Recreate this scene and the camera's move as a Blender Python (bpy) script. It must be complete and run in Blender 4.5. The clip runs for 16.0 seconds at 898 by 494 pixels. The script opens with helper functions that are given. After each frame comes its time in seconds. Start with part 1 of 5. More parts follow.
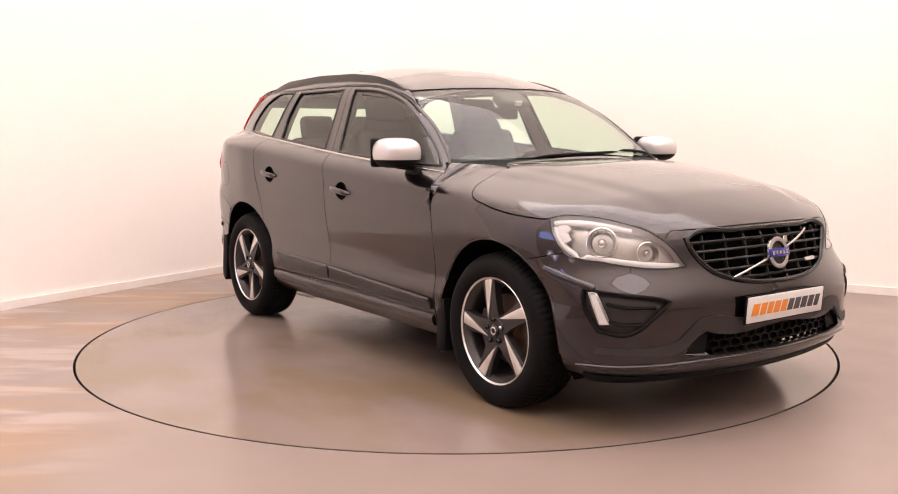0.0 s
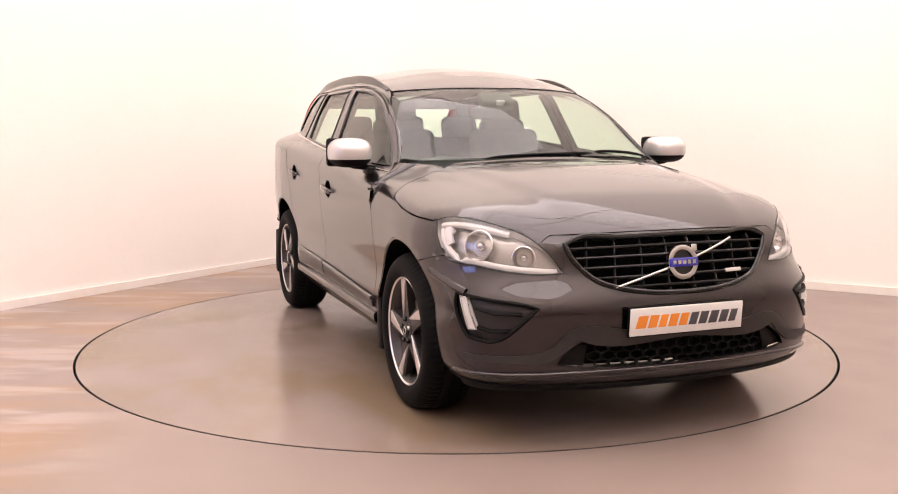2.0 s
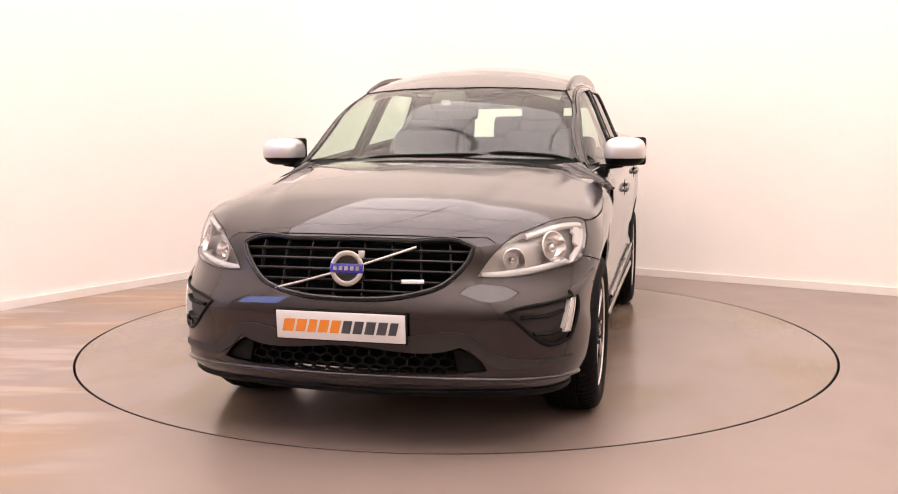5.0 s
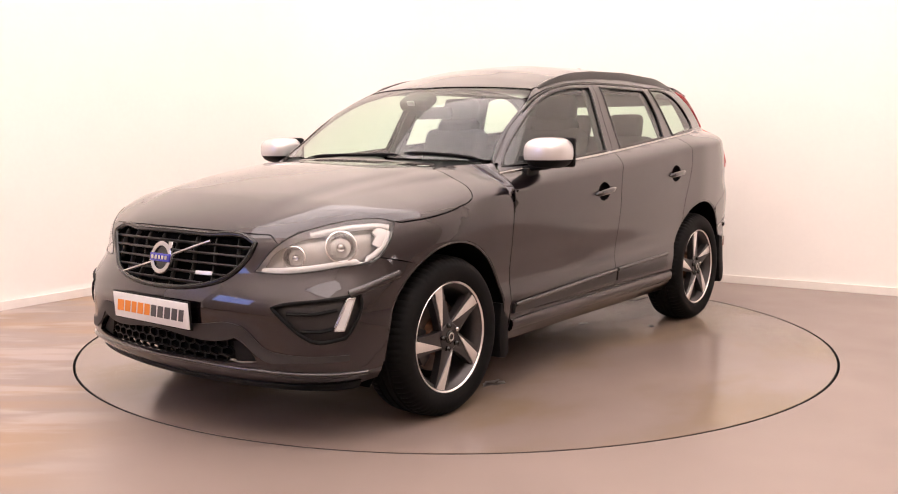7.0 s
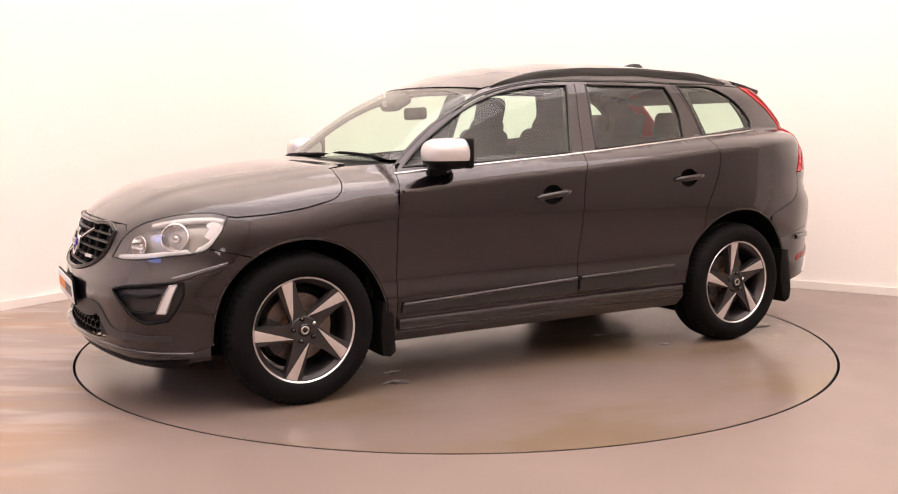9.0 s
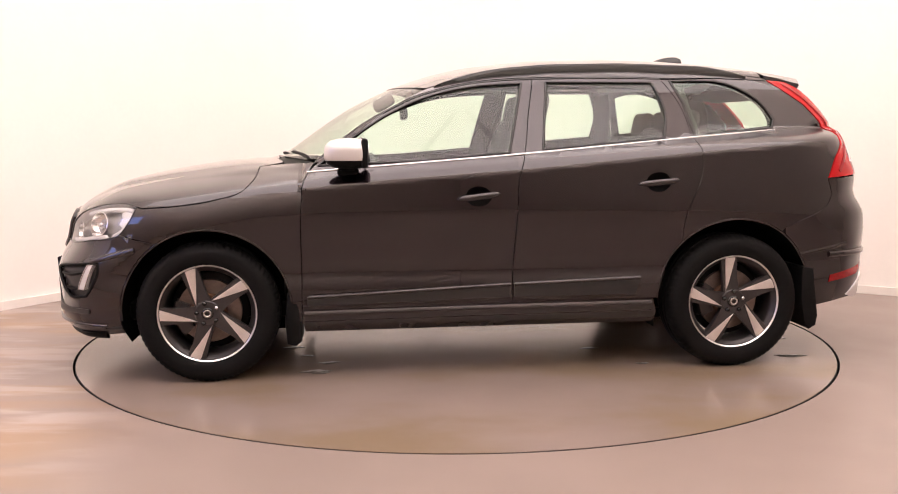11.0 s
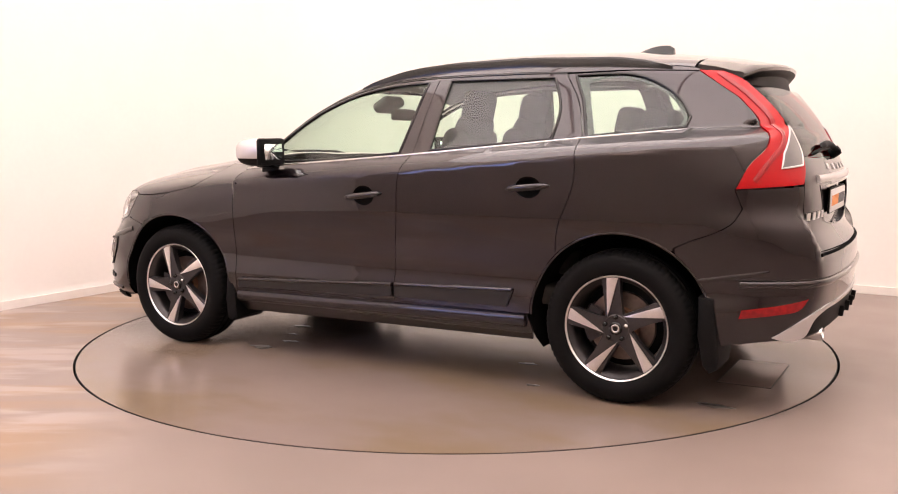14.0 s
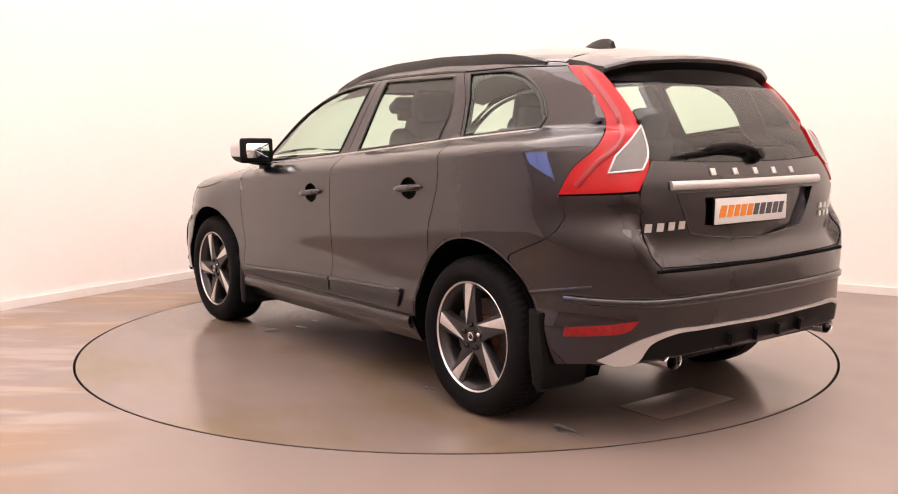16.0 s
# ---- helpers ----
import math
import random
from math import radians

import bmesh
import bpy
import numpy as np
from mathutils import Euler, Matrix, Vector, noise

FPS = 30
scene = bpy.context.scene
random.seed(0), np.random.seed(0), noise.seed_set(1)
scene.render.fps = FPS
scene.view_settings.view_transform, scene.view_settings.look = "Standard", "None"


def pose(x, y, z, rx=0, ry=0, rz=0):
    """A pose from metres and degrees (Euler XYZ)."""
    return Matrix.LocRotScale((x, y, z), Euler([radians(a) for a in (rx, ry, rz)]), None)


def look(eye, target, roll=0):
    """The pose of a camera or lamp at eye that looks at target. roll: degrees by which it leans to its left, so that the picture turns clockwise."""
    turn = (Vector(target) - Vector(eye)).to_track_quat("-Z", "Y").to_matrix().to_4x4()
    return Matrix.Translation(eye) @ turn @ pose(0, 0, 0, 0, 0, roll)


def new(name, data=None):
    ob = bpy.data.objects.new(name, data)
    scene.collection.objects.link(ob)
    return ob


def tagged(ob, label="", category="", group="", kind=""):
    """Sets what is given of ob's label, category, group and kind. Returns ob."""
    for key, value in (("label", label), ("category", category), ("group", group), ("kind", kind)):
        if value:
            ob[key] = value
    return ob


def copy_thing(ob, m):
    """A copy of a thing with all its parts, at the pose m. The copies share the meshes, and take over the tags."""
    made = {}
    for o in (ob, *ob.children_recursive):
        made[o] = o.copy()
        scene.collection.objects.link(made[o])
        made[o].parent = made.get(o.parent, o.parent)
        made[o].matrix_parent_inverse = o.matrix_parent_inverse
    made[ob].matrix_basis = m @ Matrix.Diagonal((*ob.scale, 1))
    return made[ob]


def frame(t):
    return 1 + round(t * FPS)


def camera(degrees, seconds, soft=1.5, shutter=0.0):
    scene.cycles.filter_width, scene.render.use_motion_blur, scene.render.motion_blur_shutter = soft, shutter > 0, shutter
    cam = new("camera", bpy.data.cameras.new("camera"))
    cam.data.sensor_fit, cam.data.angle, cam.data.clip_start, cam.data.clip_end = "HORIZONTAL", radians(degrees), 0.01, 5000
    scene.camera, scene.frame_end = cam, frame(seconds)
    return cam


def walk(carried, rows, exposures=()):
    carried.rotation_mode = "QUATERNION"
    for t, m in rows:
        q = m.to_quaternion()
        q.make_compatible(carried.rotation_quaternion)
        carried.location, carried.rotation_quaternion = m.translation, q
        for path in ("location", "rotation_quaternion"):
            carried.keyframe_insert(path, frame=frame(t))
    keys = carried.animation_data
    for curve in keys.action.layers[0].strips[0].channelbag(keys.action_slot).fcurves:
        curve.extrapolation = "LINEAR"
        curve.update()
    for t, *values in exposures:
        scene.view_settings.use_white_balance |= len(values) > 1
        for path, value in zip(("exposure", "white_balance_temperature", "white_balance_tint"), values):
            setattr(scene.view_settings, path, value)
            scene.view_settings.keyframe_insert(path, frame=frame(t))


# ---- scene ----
# ---------------------------------------------------------------- camera
cam = camera(51.56, 16.0, soft=1.05)
EYE = (0.0, -5.792, 1.2544)
AIM = (-0.00831, -4.7993, 1.13450)
walk(cam, [(0.0, look(EYE, AIM, -0.235)), (16.0, look(EYE, AIM, -0.235))],
     exposures=[(0.0, 0.95), (16.0, 0.95)])

# ---------------------------------------------------------------- materials
def rgb(c):
    return (c[0], c[1], c[2], 1.0)


def mat(name, base, rough=0.5, metal=0.0, coat=0.0, noise_scale=0.0, amount=0.15, bump=0.0,
        rough_var=0.0, emit=None, strength=0.0, ior=1.5, transmission=0.0, alpha=1.0, detail=6.0):
    """A procedural surface: base colour broken up by two scales of noise, with optional relief."""
    m = bpy.data.materials.new(name)
    m.use_nodes = True
    nt = m.node_tree
    b = nt.nodes["Principled BSDF"]
    b.inputs["Base Color"].default_value = rgb(base)
    b.inputs["Roughness"].default_value = rough
    b.inputs["Metallic"].default_value = metal
    b.inputs["IOR"].default_value = ior
    b.inputs["Coat Weight"].default_value = coat
    b.inputs["Coat Roughness"].default_value = 0.03
    b.inputs["Transmission Weight"].default_value = transmission
    if emit:
        b.inputs["Emission Color"].default_value = rgb(emit)
        b.inputs["Emission Strength"].default_value = strength
    if noise_scale:
        co = nt.nodes.new("ShaderNodeTexCoord")
        n1 = nt.nodes.new("ShaderNodeTexNoise")
        n1.inputs["Scale"].default_value = noise_scale
        n1.inputs["Detail"].default_value = detail
        n2 = nt.nodes.new("ShaderNodeTexNoise")
        n2.inputs["Scale"].default_value = noise_scale * 0.11
        n2.inputs["Detail"].default_value = 3.0
        for n in (n1, n2):
            nt.links.new(co.outputs["Object"], n.inputs["Vector"])
        add = nt.nodes.new("ShaderNodeMath")
        add.operation = "ADD"
        nt.links.new(n1.outputs["Fac"], add.inputs[0])
        nt.links.new(n2.outputs["Fac"], add.inputs[1])
        mp = nt.nodes.new("ShaderNodeMapRange")
        mp.inputs["From Min"].default_value, mp.inputs["From Max"].default_value = 0.6, 1.4
        mp.inputs["To Min"].default_value, mp.inputs["To Max"].default_value = 1 - amount, 1 + amount
        nt.links.new(add.outputs[0], mp.inputs["Value"])
        mul = nt.nodes.new("ShaderNodeVectorMath")
        mul.operation = "SCALE"
        mul.inputs[0].default_value = base
        nt.links.new(mp.outputs[0], mul.inputs["Scale"])
        nt.links.new(mul.outputs[0], b.inputs["Base Color"])
        if rough_var:
            mr = nt.nodes.new("ShaderNodeMapRange")
            mr.inputs["From Min"].default_value, mr.inputs["From Max"].default_value = 0.6, 1.4
            mr.inputs["To Min"].default_value, mr.inputs["To Max"].default_value = rough - rough_var, rough + rough_var
            nt.links.new(add.outputs[0], mr.inputs["Value"])
            nt.links.new(mr.outputs[0], b.inputs["Roughness"])
        if bump:
            bp = nt.nodes.new("ShaderNodeBump")
            bp.inputs["Strength"].default_value = bump
            bp.inputs["Distance"].default_value = 0.002
            nt.links.new(n1.outputs["Fac"], bp.inputs["Height"])
            nt.links.new(bp.outputs[0], b.inputs["Normal"])
    return m
# ---------------------------------------------------------------- world and light
world = bpy.data.worlds.new("world")
scene.world = world
world.use_nodes = True
world.node_tree.nodes["Background"].inputs[0].default_value = (1, 0.93, 0.88, 1)
world.node_tree.nodes["Background"].inputs[1].default_value = 0.05

M_WALL = mat("wall_paint", (0.89, 0.84, 0.785), 0.6, noise_scale=30, amount=0.015, bump=0.05)
M_CEIL = mat("ceiling_paint", (0.85, 0.80, 0.74), 0.8, noise_scale=20, amount=0.02)
M_SKIRT = mat("skirting_gloss", (0.80, 0.745, 0.69), 0.45, noise_scale=15, amount=0.03)
# Near-black gap walls and pit: the open joint's darkness is put into the colour.
M_JOINT = mat("joint_black", (0.012, 0.011, 0.010), 0.8, noise_scale=40, amount=0.3)
M_STEEL = mat("edge_steel", (0.10, 0.09, 0.085), 0.45, metal=0.8, noise_scale=40, amount=0.3)
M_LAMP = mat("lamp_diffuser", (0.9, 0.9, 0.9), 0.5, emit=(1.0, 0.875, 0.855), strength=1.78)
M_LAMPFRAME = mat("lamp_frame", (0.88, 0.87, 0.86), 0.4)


def floor_mat(name, stains):
    """Worn beige floor paint; stains adds rust-coloured and pale scuffed bands at one side."""
    m = bpy.data.materials.new(name)
    m.use_nodes = True
    nt = m.node_tree
    N, L = nt.nodes.new, nt.links.new
    b = nt.nodes["Principled BSDF"]
    co = N("ShaderNodeTexCoord")

    def noise_at(scale, detail, stretch=(1, 1, 1), rot=0.0):
        mp = N("ShaderNodeMapping")
        mp.inputs["Scale"].default_value = stretch
        mp.inputs["Rotation"].default_value = (0, 0, rot)
        L(co.outputs["Object"], mp.inputs[0])
        n = N("ShaderNodeTexNoise")
        n.inputs["Scale"].default_value, n.inputs["Detail"].default_value = scale, detail
        L(mp.outputs[0], n.inputs["Vector"])
        return n.outputs["Fac"]

    def ramp(v, a, c):
        r = N("ShaderNodeMapRange")
        r.interpolation_type = "SMOOTHSTEP"
        r.inputs["From Min"].default_value, r.inputs["From Max"].default_value = a, c
        L(v, r.inputs["Value"])
        return r.outputs[0]

    def mix(f, a, c):
        x = N("ShaderNodeMix")
        x.data_type = "RGBA"
        if isinstance(f, float):
            x.inputs[0].default_value = f
        else:
            L(f, x.inputs[0])
        for i, v in ((6, a), (7, c)):
            if isinstance(v, tuple):
                x.inputs[i].default_value = rgb(v)
            else:
                L(v, x.inputs[i])
        return x.outputs[2]

    def times(a, c):
        x = N("ShaderNodeMath")
        x.operation = "MULTIPLY"
        L(a, x.inputs[0])
        if isinstance(c, float):
            x.inputs[1].default_value = c
        else:
            L(c, x.inputs[1])
        return x.outputs[0]

    fine = noise_at(260, 3)
    broad = noise_at(0.9, 5)
    col = mix(ramp(broad, 0.3, 0.7), (0.226, 0.175, 0.152), (0.262, 0.203, 0.177))
    col = mix(times(ramp(fine, 0.35, 0.75), 0.22), col, (0.162, 0.121, 0.106))
    if stains:
        sep = N("ShaderNodeSeparateXYZ")
        L(co.outputs["Object"], sep.inputs[0])
        neg = N("ShaderNodeMath")
        neg.operation = "MULTIPLY"
        neg.inputs[1].default_value = -1.0
        L(sep.outputs[0], neg.inputs[0])
        side = ramp(neg.outputs[0], 1.2, 2.0)
        rust = times(ramp(noise_at(1.1, 6, (0.45, 2.4, 1), 0.12), 0.43, 0.60), side)
        pale = times(ramp(noise_at(2.4, 8, (0.5, 2.0, 1), 0.1), 0.50, 0.64), side)
        col = mix(times(rust, 0.8), col, (0.290, 0.180, 0.100))
        col = mix(times(pale, 0.7), col, (0.38, 0.315, 0.29))
    else:
        sm = times(ramp(noise_at(0.8, 5, (1, 1.6, 1), 0.6), 0.42, 0.66), 0.75)
        col = mix(sm, col, (0.192, 0.137, 0.080))
    L(col, b.inputs["Base Color"])
    rr = N("ShaderNodeMapRange")
    rr.inputs["To Min"].default_value, rr.inputs["To Max"].default_value = (0.30, 0.48) if stains else (0.08, 0.22)
    L(noise_at(2.3, 6), rr.inputs["Value"])
    L(rr.outputs[0], b.inputs["Roughness"])
    bp = N("ShaderNodeBump")
    bp.inputs["Strength"].default_value, bp.inputs["Distance"].default_value = 0.12, 0.002
    L(fine, bp.inputs["Height"])
    L(bp.outputs[0], b.inputs["Normal"])
    return m


M_FLOOR = floor_mat("floor_paint", True)
M_DISC = floor_mat("turntable_paint", False)


# ---------------------------------------------------------------- mesh helpers
def mesh_object(name, bm, material, parent=None, smooth=True):
    me = bpy.data.meshes.new(name)
    bmesh.ops.recalc_face_normals(bm, faces=bm.faces) if not bm.faces or len(bm.faces) < 4000 else None
    bm.to_mesh(me)
    bm.free()
    me.materials.append(material)
    if smooth:
        me.polygons.foreach_set("use_smooth", [True] * len(me.polygons))
    ob = new(name, me)
    ob.parent = parent
    return ob


def part(name, bm, material, parent, label="", smooth=True):
    ob = mesh_object(name, bm, material, parent, smooth)
    if label:
        ob["label"] = label
    return ob


def sharpen(bm, degrees=35):
    bmesh.ops.recalc_face_normals(bm, faces=bm.faces)
    bm.normal_update()
    for e in bm.edges:
        if len(e.link_faces) == 2 and e.calc_face_angle(0) > radians(degrees):
            e.smooth = False
    return bm


def box(bm, size, m=None, bevel=0.0, seg=2):
    r = bmesh.ops.create_cube(bm, size=1, matrix=(m or Matrix()) @ Matrix.Diagonal((*size, 1)))
    if bevel:
        edges = list({e for v in r["verts"] for e in v.link_edges})
        bmesh.ops.bevel(bm, geom=edges, offset=bevel, segments=seg, affect="EDGES", profile=0.5)
    return bm


def lathe(bm, profile, steps=48, m=None, close=False):
    """Turn (radius, height) pairs about the z axis."""
    m = m or Matrix()
    rings = []
    for i in range(steps):
        a = 2 * math.pi * i / steps
        rings.append([bm.verts.new(m @ Vector((r * math.cos(a), r * math.sin(a), h))) for r, h in profile])
    n = len(profile)
    for i in range(steps):
        p, q = rings[i], rings[(i + 1) % steps]
        for j in range(n if close else n - 1):
            k = (j + 1) % n
            bm.faces.new((p[j], q[j], q[k], p[k]))
    return bm


# ---------------------------------------------------------------- the room
CORNER = Vector((-1.193, 4.217, 0))
D_LEFT, D_RIGHT = Vector((-0.5305, -0.8477, 0)), Vector((0.8477, -0.5305, 0))
HEIGHT, ROOM_L, ROOM_R, COVE = 6.8, 9.3, 9.3, 1.1


def room_point(a, b, z):
    """a metres along the left wall and b along the right one, from the corner."""
    p = CORNER + D_LEFT * a + D_RIGHT * b
    return Vector((p.x, p.y, z))


def wall_path(out):
    """The inner line of the walls, pushed outward by out: a rounded far corner and three plain ones."""
    pts = [room_point(ROOM_L + out, -out, 0)]
    for i in range(17):
        a = math.pi / 2 * i / 16
        pts.append(room_point(COVE - (COVE + out) * math.sin(a), COVE - (COVE + out) * math.cos(a), 0))
    pts += [room_point(-out, ROOM_R + out, 0), room_point(ROOM_L + out, ROOM_R + out, 0)]
    return pts


def swept_wall(name, inner, outer, z0, z1, material, i0, i1):
    bm = bmesh.new()
    a, b = wall_path(inner), wall_path(outer)
    n = len(a)
    idx = [i % n for i in range(i0, i1 + 1)]
    rows = [[bm.verts.new((p.x, p.y, z)) for p, z in ((a[i], z0), (a[i], z1), (b[i], z1), (b[i], z0))] for i in idx]
    for p, q in zip(rows, rows[1:]):
        for j in range(4):
            k = (j + 1) % 4
            bm.faces.new((p[j], q[j], q[k], p[k]))
    for r in (rows[0], rows[-1]):
        bm.faces.new(r)
    return mesh_object(name, sharpen(bm, 30), material)


for nm, i0, i1 in (("wall_north", 0, 18), ("wall_east", 18, 19), ("wall_south", 19, 20)):
    lab = {"wall_north": "cream painted studio wall with rounded corner"}.get(nm, "plain cream painted studio wall")
    tagged(swept_wall(nm, 0.0, 0.2, 0, HEIGHT, M_WALL, i0, i1), lab, "wall", kind="structure")
tagged(swept_wall("baseboard", -0.018, -0.001, 0.001, 0.064, M_SKIRT, 0, 18), "pale painted skirting board along the studio wall", "skirting board", kind="structure")

bm = bmesh.new()
box(bm, (ROOM_L + 1, ROOM_R + 1, 0.15))
c = room_point(ROOM_L / 2, ROOM_R / 2, HEIGHT + 0.076)
bmesh.ops.transform(bm, matrix=Matrix.Translation(c) @ Matrix.Rotation(math.atan2(D_LEFT.y, D_LEFT.x), 4, "Z"), verts=bm.verts)
tagged(mesh_object("ceiling", bm, M_CEIL, smooth=False), "plain white studio ceiling", "ceiling", kind="structure")

# floor with a round opening for the turntable
R_DISC, R_HOLE = 2.246, 2.259
DISC_C = Vector((-0.011, 0.014, 0))
bm = bmesh.new()
inner, outer = [], []
steps = 180
corners = [room_point(a, b, 0) for a, b in ((-.3, -.3), (ROOM_L + .3, -.3), (ROOM_L + .3, ROOM_R + .3), (-.3, ROOM_R + .3))]


def to_edge(d):
    best = 1e9
    for p, q in zip(corners, corners[1:] + corners[:1]):
        e = q - p
        den = d.x * e.y - d.y * e.x
        if abs(den) > 1e-9:
            t = (p.x * e.y - p.y * e.x) / den
            s = (p.x * d.y - p.y * d.x) / den
            if t > 0 and -1e-6 <= s <= 1 + 1e-6:
                best = min(best, t)
    return best


rows = []
for i in range(steps):
    d = Vector((math.cos(2 * math.pi * i / steps), math.sin(2 * math.pi * i / steps), 0))
    far = to_edge(d)
    rows.append([bm.verts.new(DISC_C + d * R_HOLE + Vector((0, 0, -0.12)))] + [bm.verts.new(DISC_C * (1 - k) + d * (R_HOLE + (far - R_HOLE) * k)) for k in (0, 0.15, 0.45, 1)])
for p, q in zip(rows, rows[1:] + rows[:1]):
    for j in range(4):
        bm.faces.new((p[j], p[j + 1], q[j + 1], q[j])).material_index = 0 if j else 1
bm.normal_update()
floor = mesh_object("floor", sharpen(bm), M_FLOOR)
floor.data.materials.append(M_JOINT)
tagged(floor, "worn beige painted floor with rust-brown and pale stains", "floor", kind="structure")
bm = bmesh.new()
bmesh.ops.create_cone(bm, cap_ends=True, segments=96, radius1=2.6, radius2=2.6, depth=0.05, matrix=Matrix.Translation((0, 0, -0.16)))
tagged(mesh_object("turntable_pit", bm, M_JOINT), "dark pit under the turntable", "pit", kind="structure")

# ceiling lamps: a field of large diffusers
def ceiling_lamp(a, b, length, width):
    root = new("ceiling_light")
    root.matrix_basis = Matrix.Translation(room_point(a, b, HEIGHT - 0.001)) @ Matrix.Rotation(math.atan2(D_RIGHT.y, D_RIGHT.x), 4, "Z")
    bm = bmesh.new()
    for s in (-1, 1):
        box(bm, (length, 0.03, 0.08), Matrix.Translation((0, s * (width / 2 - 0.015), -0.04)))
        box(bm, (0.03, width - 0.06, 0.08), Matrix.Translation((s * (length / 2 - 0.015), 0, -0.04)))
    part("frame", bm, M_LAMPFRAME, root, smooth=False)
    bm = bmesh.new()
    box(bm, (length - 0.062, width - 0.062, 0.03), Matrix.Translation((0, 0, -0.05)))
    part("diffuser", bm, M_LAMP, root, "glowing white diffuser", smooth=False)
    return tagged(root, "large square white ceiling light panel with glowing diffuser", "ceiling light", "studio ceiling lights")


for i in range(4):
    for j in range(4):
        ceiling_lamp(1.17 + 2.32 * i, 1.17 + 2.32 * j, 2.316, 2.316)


# high daylight window in the wall behind the camera
M_DAY = mat("daylight_pane", (0.5, 0.55, 0.6), 0.3, emit=(0.28, 0.38, 1.0), strength=2.6)
root = new("window_1")
root.matrix_basis = Matrix.Translation(room_point(ROOM_L - 0.04, 1.15, 2.35)) @ Matrix((D_RIGHT, Vector((0, 0, 1)), D_RIGHT.cross(Vector((0, 0, 1))))).transposed().to_4x4() @ Matrix.Diagonal((0.85, 0.62, 1, 1))
bm = bmesh.new()
for s in (-1, 1):
    box(bm, (1.9, 0.06, 0.05), Matrix.Translation((0, s * 0.97, 0)))
    box(bm, (0.06, 1.9, 0.05), Matrix.Translation((s * 0.92, 0, 0)))
box(bm, (0.05, 1.88, 0.04), Matrix.Translation((0, 0, 0)))
part("window_frame", bm, M_LAMPFRAME, root, smooth=False)
for s in (-1, 1):
    bm = bmesh.new()
    box(bm, (0.86, 1.87, 0.01), Matrix.Translation((s * 0.455, 0, 0)))
    part("pane", bm, M_DAY, root, "bluish daylight pane", smooth=False)
tagged(root, "high white-framed window with cool daylight", "window", kind="structure")
# ---------------------------------------------------------------- the car's shape
# Car space: x forward, y to its left, z up, origin on the floor midway between the axles.
def curve(pts, soft=0.03):
    """A smooth function through the points given as "a,b c,d ..."."""
    q = np.array([[float(v) for v in s.split(",")] for s in pts.split()])
    q = q[np.argsort(q[:, 0])]
    a = np.arange(q[0, 0] - 0.6, q[-1, 0] + 0.6, 0.005)
    b = np.interp(a, q[:, 0], q[:, 1])
    lo, hi = a < q[0, 0], a > q[-1, 0]
    b[lo] = q[0, 1] + (a[lo] - q[0, 0]) * (q[1, 1] - q[0, 1]) / (q[1, 0] - q[0, 0])
    b[hi] = q[-1, 1] + (a[hi] - q[-1, 0]) * (q[-1, 1] - q[-2, 1]) / (q[-1, 0] - q[-2, 0])
    n = int(soft * 3 / 0.005)
    g = np.exp(-0.5 * (np.arange(-n, n + 1) * 0.005 / soft) ** 2)
    g /= g.sum()
    pad = np.concatenate([b[0] + (b[0] - b[1:n + 1][::-1]), b, b[-1] + (b[-1] - b[-n - 1:-1][::-1])])
    b = np.convolve(pad, g, "valid")
    return lambda v: np.interp(v, a, b)


top_line = curve("2.35,.72 2.24,.855 2.15,.920 2.02,.963 1.9,1.000 1.8,1.024 1.68,1.050 1.54,1.073 1.38,1.096 1.25,1.106 1.12,1.114 1.06,1.135 "
                 ".807,1.318 .654,1.417 .5,1.492 .39,1.536 .2,1.598 0,1.644 -.4,1.688 -.8,1.699 -1.2,1.687 -1.6,1.652 -1.9,1.602 -2.2,1.545", .035)
crown = curve("2.3,.08 2.0,.05 1.9,.055 1.7,.08 1.4,.08 1.1,.035 .9,.03 .5,.065 .2,.135 0,.195 -.5,.225 -1.2,.22 -1.6,.19 -2,.16", .08)
sweep = curve("2.3,.10 1.6,.15 1.1,.36 .6,.40 .2,.3 -.2,.1 -.6,0 -2,0", .1)
low_side = curve(".1,.72 .2,.80 .26,.85 .30,.885 .38,.902 .46,.910 .50,.906 .54,.897 .62,.899 .72,.913 .85,.923 .95,.924 1.3,.924", .016)
plan = curve("-2.4,-.20 -2.2,-.11 -2.0,-.045 -1.7,-.004 -1.4,.014 -1.05,.004 0,0 .9,.0 1.15,.006 1.4,.020 1.6,.014 1.75,.004 1.85,-.008 2.0,-.035 2.2,-.10", .06)
belt = curve("2.2,.93 1.7,1.00 1.2,1.045 .86,1.072 -.245,1.150 -1.16,1.236 -1.61,1.274 -2.2,1.30", .08)
glass_in = curve("1.6,.12 1.2,.08 .86,.045 .4,.015 0,0 -.9,0 -1.3,.015 -1.7,.057 -2.2,.16", .1)
nose = curve(".1,1.98 .2,2.13 .25,2.225 .29,2.275 .34,2.285 .40,2.272 .50,2.282 .57,2.288 .62,2.275 .67,2.248 .72,2.230 .80,2.222 .86,2.20 .92,2.14 1.1,1.9", .032)
